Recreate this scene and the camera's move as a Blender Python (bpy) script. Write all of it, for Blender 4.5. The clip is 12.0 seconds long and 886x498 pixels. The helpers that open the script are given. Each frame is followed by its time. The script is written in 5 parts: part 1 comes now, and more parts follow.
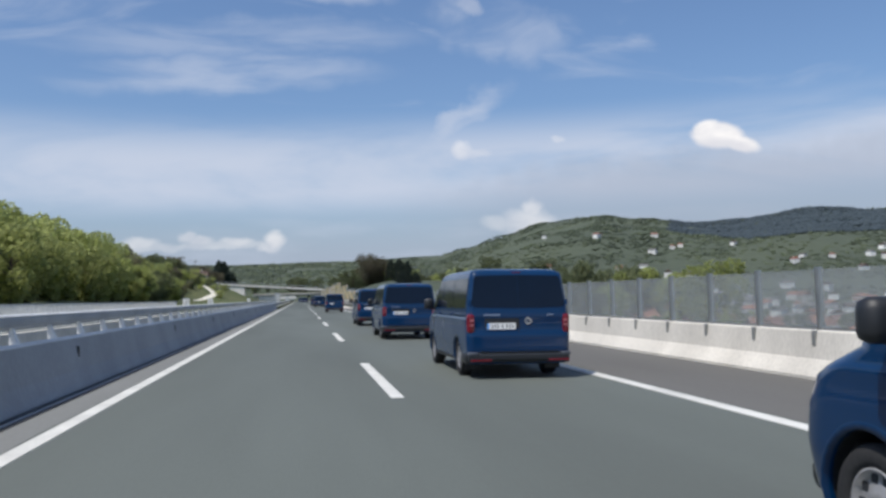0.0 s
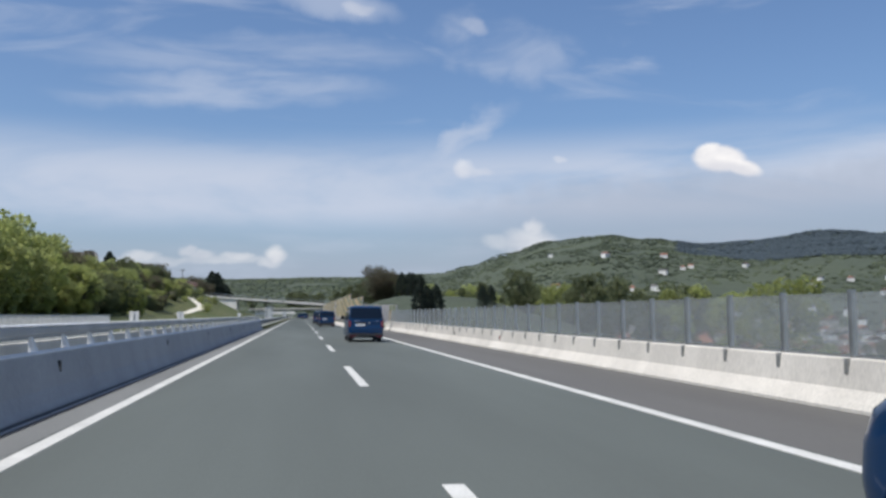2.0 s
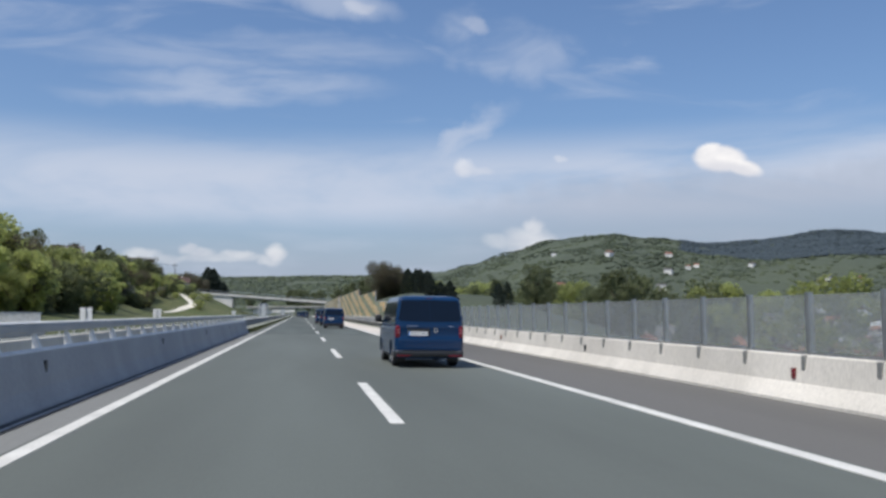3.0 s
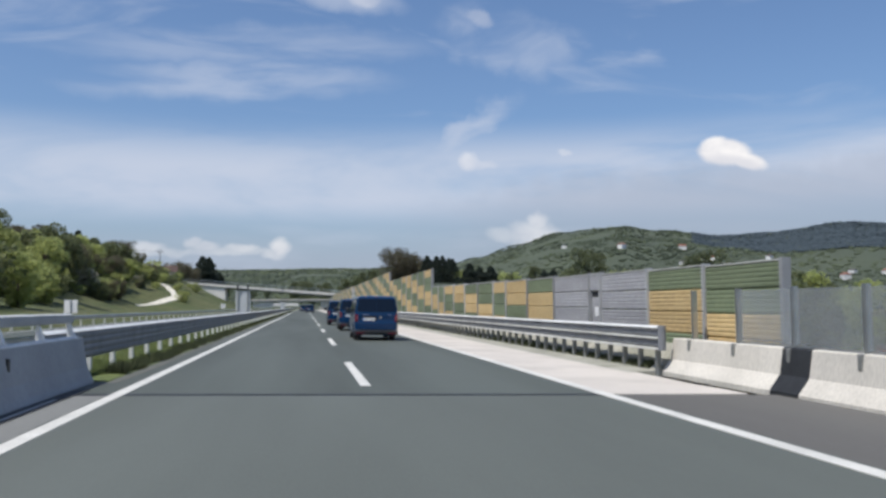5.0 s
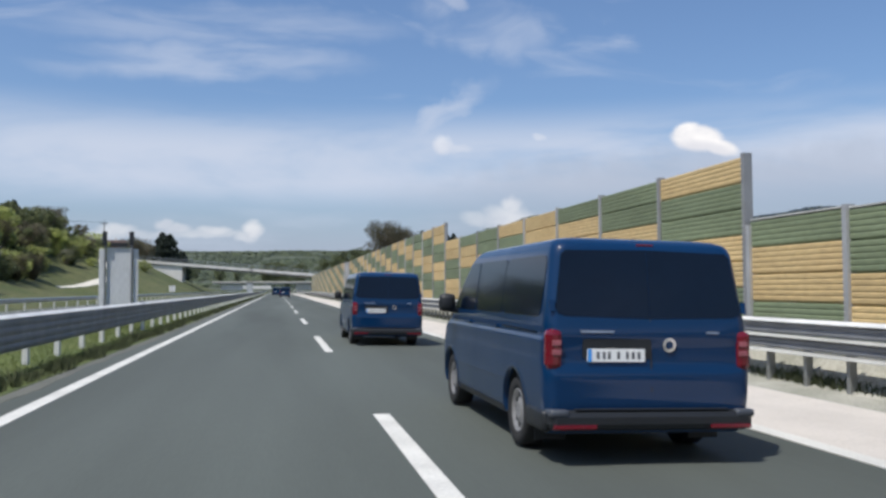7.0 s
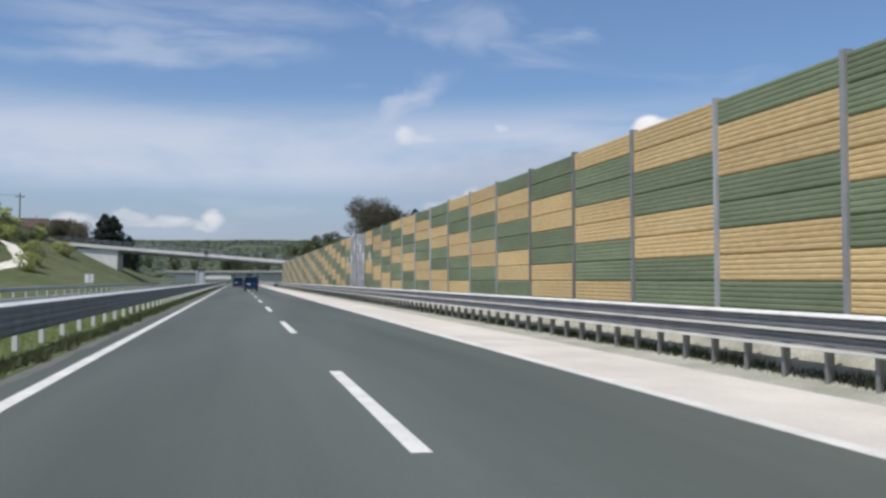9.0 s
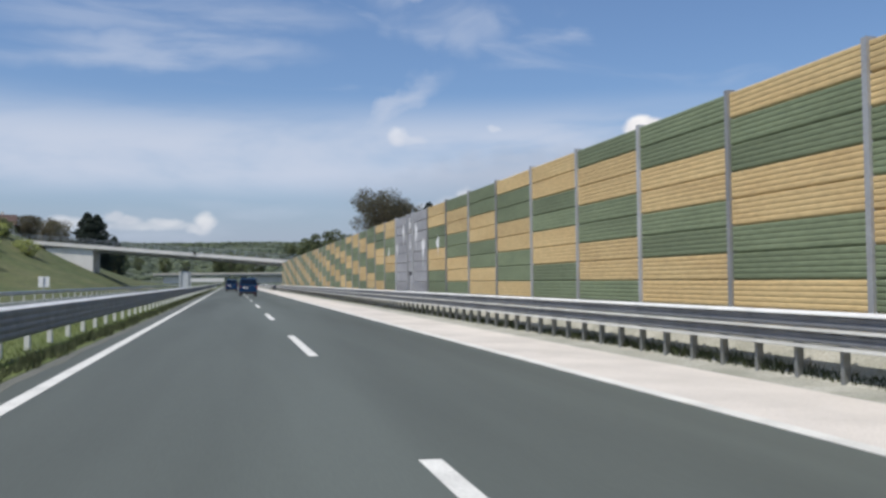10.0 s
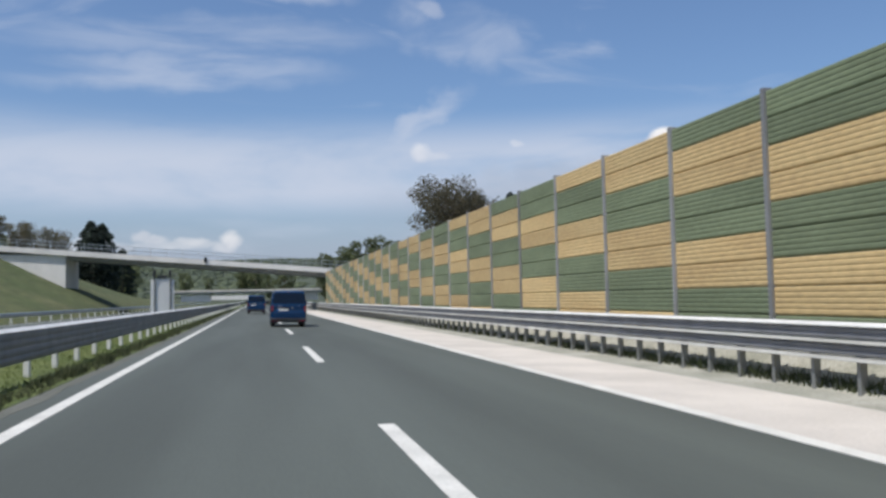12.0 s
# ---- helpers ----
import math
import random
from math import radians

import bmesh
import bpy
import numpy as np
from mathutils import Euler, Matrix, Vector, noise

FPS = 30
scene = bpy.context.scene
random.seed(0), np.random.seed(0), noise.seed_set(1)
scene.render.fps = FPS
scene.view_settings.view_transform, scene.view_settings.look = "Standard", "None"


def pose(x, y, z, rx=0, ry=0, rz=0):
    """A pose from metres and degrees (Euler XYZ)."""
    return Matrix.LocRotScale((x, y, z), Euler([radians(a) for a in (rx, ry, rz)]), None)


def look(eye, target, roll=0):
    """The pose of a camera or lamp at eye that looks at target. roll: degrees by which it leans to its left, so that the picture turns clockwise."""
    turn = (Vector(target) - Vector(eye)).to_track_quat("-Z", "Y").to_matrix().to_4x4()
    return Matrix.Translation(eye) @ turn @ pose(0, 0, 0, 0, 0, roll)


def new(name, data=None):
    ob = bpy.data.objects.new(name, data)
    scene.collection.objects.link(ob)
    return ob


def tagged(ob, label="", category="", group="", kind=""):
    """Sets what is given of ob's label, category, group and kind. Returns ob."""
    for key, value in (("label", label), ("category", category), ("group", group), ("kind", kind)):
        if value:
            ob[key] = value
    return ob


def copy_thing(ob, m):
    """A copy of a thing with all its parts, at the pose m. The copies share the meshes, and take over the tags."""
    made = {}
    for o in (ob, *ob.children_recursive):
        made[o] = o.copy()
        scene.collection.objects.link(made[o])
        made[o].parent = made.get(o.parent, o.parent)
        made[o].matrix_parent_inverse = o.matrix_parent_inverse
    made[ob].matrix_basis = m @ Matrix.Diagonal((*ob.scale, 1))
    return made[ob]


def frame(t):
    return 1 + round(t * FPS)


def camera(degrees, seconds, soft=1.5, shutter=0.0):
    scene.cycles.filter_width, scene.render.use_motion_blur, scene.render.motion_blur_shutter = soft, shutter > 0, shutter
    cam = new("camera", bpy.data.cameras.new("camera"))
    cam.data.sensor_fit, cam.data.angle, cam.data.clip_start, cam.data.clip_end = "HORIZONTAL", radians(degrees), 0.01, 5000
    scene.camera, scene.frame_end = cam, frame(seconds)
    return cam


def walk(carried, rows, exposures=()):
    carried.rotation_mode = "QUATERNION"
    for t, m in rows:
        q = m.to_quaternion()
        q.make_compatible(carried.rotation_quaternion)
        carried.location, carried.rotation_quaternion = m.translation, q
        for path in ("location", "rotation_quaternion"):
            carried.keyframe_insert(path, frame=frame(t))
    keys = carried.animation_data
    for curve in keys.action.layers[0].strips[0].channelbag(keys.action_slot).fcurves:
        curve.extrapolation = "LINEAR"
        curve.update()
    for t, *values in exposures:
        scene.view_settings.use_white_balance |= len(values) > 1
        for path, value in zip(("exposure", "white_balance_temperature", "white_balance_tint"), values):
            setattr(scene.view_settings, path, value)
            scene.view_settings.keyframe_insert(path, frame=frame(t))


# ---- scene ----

# ---------------- camera ----------------
cam = camera(55.0, 12.0, soft=2.9)
PATH = [
    (0.0, 2.49, 0.86, 1.280, 93.08, 1.72, -9.47),
    (0.5, 2.46, 11.27, 1.280, 93.14, 1.11, -9.78),
    (1.0, 2.47, 21.82, 1.280, 93.45, 0.98, -9.88),
    (1.5, 2.52, 32.46, 1.279, 93.94, 0.85, -9.70),
    (2.0, 2.55, 43.15, 1.278, 94.30, 0.71, -9.49),
    (2.5, 2.55, 53.88, 1.278, 94.43, 0.49, -9.49),
    (3.0, 2.56, 64.61, 1.278, 94.23, 0.47, -9.50),
    (3.2, 2.55, 68.91, 1.278, 94.14, 0.21, -9.63),
    (4.8, 2.69, 103.23, 1.275, 93.73, 0.49, -9.31),
    (5.0, 2.71, 107.52, 1.274, 93.81, 0.44, -9.22),
    (5.5, 2.71, 118.24, 1.274, 94.08, 0.33, -9.11),
    (6.0, 2.70, 129.02, 1.275, 93.95, -0.05, -9.31),
    (6.5, 2.69, 139.73, 1.275, 93.31, 0.28, -9.99),
    (7.0, 2.63, 150.51, 1.276, 92.70, 0.21, -10.99),
    (7.2, 2.60, 154.83, 1.277, 92.57, 0.17, -11.48),
    (8.8, 2.34, 189.70, 1.283, 92.13, -0.09, -13.51),
    (9.0, 2.32, 194.10, 1.284, 92.07, 0.10, -13.55),
    (9.5, 2.26, 205.12, 1.285, 92.19, -0.04, -13.75),
    (10.0, 2.27, 216.24, 1.284, 92.13, 0.55, -13.98),
    (10.5, 2.33, 227.29, 1.283, 92.27, 1.21, -13.95),
    (11.0, 2.38, 238.40, 1.282, 92.31, 1.68, -13.62),
    (11.5, 2.37, 249.48, 1.282, 92.60, 1.79, -13.14),
    (12.0, 2.40, 260.56, 1.275, 93.19, 1.22, -12.33),
]
walk(cam, [(t, pose(x, y, z, rx, ry, rz)) for t, x, y, z, rx, ry, rz in PATH],
     [(0.0, 0.02), (0.5, 0.08), (1.0, 0.08), (2.0, 0.0), (5.5, 0.0), (6.5, 0.10), (7.0, 0.08), (8.8, 0.0), (12.0, 0.0)])

# ---------------- light ----------------
SUN = Vector((-0.85, -0.60, 1.90)).normalized()
sun = new("sun", bpy.data.lights.new("sun", "SUN"))
sun.data.energy, sun.data.angle, sun.data.color = 4.2, radians(0.6), (1.0, 0.96, 0.9)
sun.matrix_world = look(SUN * 100, (0, 0, 0))


def direction(az, el):
    a, e = radians(az), radians(el)
    return (math.sin(a) * math.cos(e), math.cos(a) * math.cos(e), math.sin(e))


def build_sky():
    world = bpy.data.worlds.new("sky")
    scene.world = world
    world.use_nodes = True
    nt = world.node_tree
    nt.nodes.clear()
    N, L = nt.nodes.new, nt.links.new
    out, bg = N("ShaderNodeOutputWorld"), N("ShaderNodeBackground")
    sky = N("ShaderNodeTexSky")
    sky.sky_type, sky.sun_disc = "NISHITA", False
    sky.sun_elevation = math.asin(SUN.z)
    sky.sun_rotation = math.atan2(SUN.x, SUN.y)
    sky.air_density, sky.dust_density, sky.ozone_density = 1.0, 1.6, 1.5
    tc = N("ShaderNodeTexCoord")

    def math_node(op, a, b=None, clamp=False):
        m = N("ShaderNodeMath")
        m.operation, m.use_clamp = op, clamp
        for k, v in enumerate((a, b)):
            if v is None:
                continue
            if isinstance(v, (int, float)):
                m.inputs[k].default_value = v
            else:
                L(v, m.inputs[k])
        return m.outputs[0]

    def noise_at(scale, stretch, detail=6.0, rough=0.55, seed=0.0, warp=0.0):
        mp = N("ShaderNodeMapping")
        mp.inputs["Scale"].default_value = stretch
        mp.inputs["Location"].default_value = (seed, seed * 0.7, seed * 1.3)
        L(tc.outputs["Generated"], mp.inputs["Vector"])
        n = N("ShaderNodeTexNoise")
        n.inputs["Scale"].default_value = scale
        n.inputs["Detail"].default_value = detail
        n.inputs["Roughness"].default_value = rough
        n.inputs["Distortion"].default_value = warp
        L(mp.outputs[0], n.inputs["Vector"])
        return n.outputs["Fac"]

    def ramp(v, lo, hi):
        r = N("ShaderNodeMapRange")
        r.interpolation_type = "SMOOTHSTEP"
        r.inputs["From Min"].default_value, r.inputs["From Max"].default_value = lo, hi
        L(v, r.inputs["Value"])
        return r.outputs[0]

    sep = N("ShaderNodeSeparateXYZ")
    L(tc.outputs["Generated"], sep.inputs[0])
    up = sep.outputs["Z"]
    # warped direction, so that the clouds have ragged outlines
    wn = N("ShaderNodeTexNoise")
    wn.inputs["Scale"].default_value, wn.inputs["Detail"].default_value = 28.0, 5.0
    L(tc.outputs["Generated"], wn.inputs["Vector"])
    sub = N("ShaderNodeVectorMath")
    sub.operation = "SUBTRACT"
    L(wn.outputs["Color"], sub.inputs[0])
    sub.inputs[1].default_value = (0.5, 0.5, 0.5)

    def warped(amount):
        sc = N("ShaderNodeVectorMath")
        sc.operation = "SCALE"
        L(sub.outputs[0], sc.inputs[0])
        sc.inputs["Scale"].default_value = amount
        ad = N("ShaderNodeVectorMath")
        ad.operation = "ADD"
        L(tc.outputs["Generated"], ad.inputs[0])
        L(sc.outputs[0], ad.inputs[1])
        return ad.outputs[0]

    def puff(az, el, wide, high, soft, vec, turn=0.0):
        """A cloud at a direction, wide and high in degrees; 1 inside, 0 outside."""
        c = Vector(direction(az, el))
        side = Vector((math.cos(radians(az)), -math.sin(radians(az)), 0))
        rise = side.cross(c)
        if turn:
            k = radians(turn)
            side, rise = side * math.cos(k) + rise * math.sin(k), rise * math.cos(k) - side * math.sin(k)
        total = None
        for axis, size in ((side, wide), (rise, high)):
            d = N("ShaderNodeVectorMath")
            d.operation = "DOT_PRODUCT"
            L(vec, d.inputs[0])
            d.inputs[1].default_value = axis
            k = math_node("SUBTRACT", d.outputs["Value"], axis.dot(c))
            k = math_node("DIVIDE", k, radians(size))
            k = math_node("MULTIPLY", k, k)
            total = k if total is None else math_node("ADD", total, k)
        d = N("ShaderNodeVectorMath")
        d.operation = "DOT_PRODUCT"
        L(vec, d.inputs[0])
        d.inputs[1].default_value = c
        front = math_node("GREATER_THAN", d.outputs["Value"], 0.0)
        r = N("ShaderNodeMapRange")
        r.interpolation_type = "SMOOTHSTEP"
        r.inputs["From Min"].default_value, r.inputs["From Max"].default_value = 1.0 + soft, 1.0 - soft
        L(total, r.inputs["Value"])
        return math_node("MULTIPLY", r.outputs[0], front)

    mild, strong = warped(0.022), warped(0.05)
    # thin high cloud: a broad band, streaks above it and haze near the ground
    band = math_node("MULTIPLY", ramp(up, 0.085, 0.125), ramp(up, 0.220, 0.155))
    band = math_node("MULTIPLY", band, ramp(noise_at(2.4, (1, 1, 4.5), seed=3.1, warp=0.5), 0.22, 0.56))
    streak = math_node("MULTIPLY", ramp(noise_at(3.2, (1.0, 1.0, 5.0), seed=9.4, warp=1.4), 0.50, 0.78), ramp(up, 0.17, 0.26))
    streak = math_node("MULTIPLY", streak, 0.45)
    tear = ramp(noise_at(9.0, (1, 1, 2.2), seed=2.2, warp=0.6), 0.28, 0.72)
    veil = math_node("MULTIPLY", math_node("MULTIPLY", puff(10.2, 10.9, 4.2, 1.05, 1.0, strong, 36), 0.72), tear)
    wisp = math_node("MULTIPLY", math_node("MULTIPLY", puff(13.8, 17.6, 3.8, 1.7, 1.0, strong, -18), 0.5), tear)
    long = ramp(noise_at(5.0, (1, 1, 7.0), seed=7.7, warp=0.4), 0.30, 0.66)
    cirrus = math_node("MAXIMUM", puff(-4.5, 14.7, 8.5, 1.1, 1.0, mild, 3), math_node("MULTIPLY", puff(-4.0, 17.0, 10.0, 1.1, 1.0, mild, 3), 0.7))
    cirrus = math_node("MULTIPLY", math_node("MULTIPLY", cirrus, 0.55), long)
    high = math_node("MULTIPLY", puff(2.5, 20.3, 3.4, 0.9, 0.9, mild, -6), 0.5)
    haze = math_node("MULTIPLY", ramp(up, 0.15, 0.02), 0.85)
    low = math_node("MULTIPLY", ramp(noise_at(5.0, (1, 1, 5.0), seed=5.7), 0.45, 0.7), ramp(up, 0.14, 0.06))
    thin = math_node("MULTIPLY", band, 0.92)
    for other in (streak, veil, wisp, cirrus, high, math_node("MULTIPLY", low, 0.35)):
        thin = math_node("MAXIMUM", thin, other)
    # fair-weather clouds
    faint = warped(0.010)
    solid = math_node("MAXIMUM", puff(27.75, 9.6, 1.55, 0.80, 0.45, faint, -10), puff(29.0, 9.05, 1.25, 0.5, 0.6, faint, -18))
    solid = math_node("MAXIMUM", solid, puff(27.2, 9.95, 0.9, 0.65, 0.5, faint))
    for az, el, w, h, a in ((11.15, 9.75, 0.62, 0.45, 0.45), (11.9, 9.5, 0.9, 0.25, 0.28), (17.7, 10.0, 0.4, 0.22, 0.3), (15.4, 4.6, 1.6, 0.9, 0.5), (15.6, 5.5, 0.75, 0.55, 0.5), (13.4, 4.7, 1.0, 0.4, 0.3),
                            (-1.6, 3.95, 0.75, 0.50, 0.62), (-2.1, 3.5, 0.9, 0.32, 0.4), (-4.1, 3.85, 0.9, 0.34, 0.5), (-6.3, 3.95, 0.9, 0.36, 0.5), (-7.2, 4.25, 0.6, 0.36, 0.5), (-5.2, 3.62, 3.0, 0.30, 0.34), (-9.8, 3.5, 2.4, 0.28, 0.3), (-10.0, 3.75, 1.1, 0.36, 0.46), (-11.2, 3.45, 1.2, 0.3, 0.34),
                            (4.0, 20.0, 0.9, 0.35, 0.28), (11.9, 18.9, 0.8, 0.4, 0.2), (-15.0, 3.4, 1.5, 0.5, 0.3)):
        solid = math_node("MAXIMUM", solid, math_node("MULTIPLY", puff(az, el, w, h, 0.95, mild, -12 if az > 5 else 0), a))
    belly = math_node("SUBTRACT", 1.0, math_node("MULTIPLY", puff(28.4, 8.75, 2.0, 0.55, 0.95, faint, -14), 0.7))
    shade = ramp(noise_at(20.0, (1, 1, 1.6), detail=3.0, seed=1.0), 0.25, 0.65)

    shade = math_node("MULTIPLY", shade, belly)

    def mix(fac, a, b):
        m = N("ShaderNodeMix")
        m.data_type = "RGBA"
        L(fac, m.inputs["Factor"])
        for k, v in ((6, a), (7, b)):
            if isinstance(v, tuple):
                m.inputs[k].default_value = v
            else:
                L(v, m.inputs[k])
        return m.outputs[2]

    scaled = N("ShaderNodeVectorMath")
    scaled.operation = "MULTIPLY"
    L(sky.outputs[0], scaled.inputs[0])
    scaled.inputs[1].default_value = SKY_GAIN
    col = mix(haze, scaled.outputs[0], HAZE)
    col = mix(thin, col, THIN)
    grey = math_node("MULTIPLY", puff(29.0, 6.0, 18.0, 2.7, 1.0, strong), 0.55)
    col = mix(grey, col, (0.375, 0.425, 0.53, 1))
    puffs = mix(shade, (0.66, 0.67, 0.74, 1), (0.97, 0.95, 0.95, 1))
    col = mix(solid, col, puffs)
    L(col, bg.inputs["Color"])
    bg.inputs["Strength"].default_value = 1.0
    L(bg.outputs[0], out.inputs[0])


SKY_GAIN = (0.094, 0.109, 0.129)
THIN = (0.57, 0.63, 0.76, 1)
HAZE = (0.385, 0.445, 0.575, 1)
build_sky()


# ---------------- materials ----------------
def material(name, colour, rough=0.7, metal=0.0, vary=0.25, scale=3.0, fine=40.0, bump=0.15, stretch=(1, 1, 1), second=None, spread=0.0, coat=0.0, grain=None):
    """A surface with large blotches, fine grain and relief. second: a colour that the blotches lean to. spread: change from piece to piece."""
    m = bpy.data.materials.new(name)
    m.use_nodes = True
    nt = m.node_tree
    N, L = nt.nodes.new, nt.links.new
    b = nt.nodes["Principled BSDF"]
    b.inputs["Roughness"].default_value, b.inputs["Metallic"].default_value = rough, metal
    b.inputs["Coat Weight"].default_value = coat
    b.inputs["Coat Roughness"].default_value = 0.08
    tc, mp = N("ShaderNodeTexCoord"), N("ShaderNodeMapping")
    mp.inputs["Scale"].default_value = stretch
    if spread:
        own, far = N("ShaderNodeObjectInfo"), N("ShaderNodeMath")
        far.operation = "MULTIPLY"
        far.inputs[1].default_value = 47.0
        L(own.outputs["Random"], far.inputs[0])
        L(far.outputs[0], mp.inputs["Location"])
    L(tc.outputs["Object"], mp.inputs[0])
    big, small = N("ShaderNodeTexNoise"), N("ShaderNodeTexNoise")
    for n, s, d in ((big, scale, 5.0), (small, fine, 3.0)):
        n.inputs["Scale"].default_value, n.inputs["Detail"].default_value = s, d
        L(mp.outputs[0], n.inputs["Vector"])
    r, g, bl = colour
    other = second or (r * (1 - vary), g * (1 - vary), bl * (1 - vary))
    mx = N("ShaderNodeMix")
    mx.data_type = "RGBA"
    mx.inputs[6].default_value, mx.inputs[7].default_value = (*colour, 1), (*other, 1)
    rg = N("ShaderNodeMapRange")
    rg.inputs["From Min"].default_value, rg.inputs["From Max"].default_value = 0.35, 0.65
    L(big.outputs["Fac"], rg.inputs["Value"])
    L(rg.outputs[0], mx.inputs["Factor"])
    hsv = N("ShaderNodeHueSaturation")
    L(mx.outputs[2], hsv.inputs["Color"])
    val = N("ShaderNodeMapRange")
    k = vary * 0.6 if grain is None else grain
    val.inputs["To Min"].default_value, val.inputs["To Max"].default_value = 1 - k, 1 + k
    val.inputs["From Min"].default_value, val.inputs["From Max"].default_value = 0.3, 0.7
    L(small.outputs["Fac"], val.inputs["Value"])
    last = val.outputs[0]
    if spread:
        info, rnd, mul = N("ShaderNodeObjectInfo"), N("ShaderNodeMapRange"), N("ShaderNodeMath")
        rnd.inputs["To Min"].default_value, rnd.inputs["To Max"].default_value = 1 - spread, 1 + spread
        L(info.outputs["Random"], rnd.inputs["Value"])
        mul.operation = "MULTIPLY"
        L(last, mul.inputs[0])
        L(rnd.outputs[0], mul.inputs[1])
        last = mul.outputs[0]
    L(last, hsv.inputs["Value"])
    L(hsv.outputs[0], b.inputs["Base Color"])
    rr = N("ShaderNodeMapRange")
    rr.inputs["To Min"].default_value, rr.inputs["To Max"].default_value = max(rough - 0.1, 0.02), min(rough + 0.1, 1)
    L(big.outputs["Fac"], rr.inputs["Value"])
    L(rr.outputs[0], b.inputs["Roughness"])
    if bump:
        bp = N("ShaderNodeBump")
        bp.inputs["Strength"].default_value, bp.inputs["Distance"].default_value = bump, 0.02
        L(small.outputs["Fac"], bp.inputs["Height"])
        L(bp.outputs[0], b.inputs["Normal"])
    return m


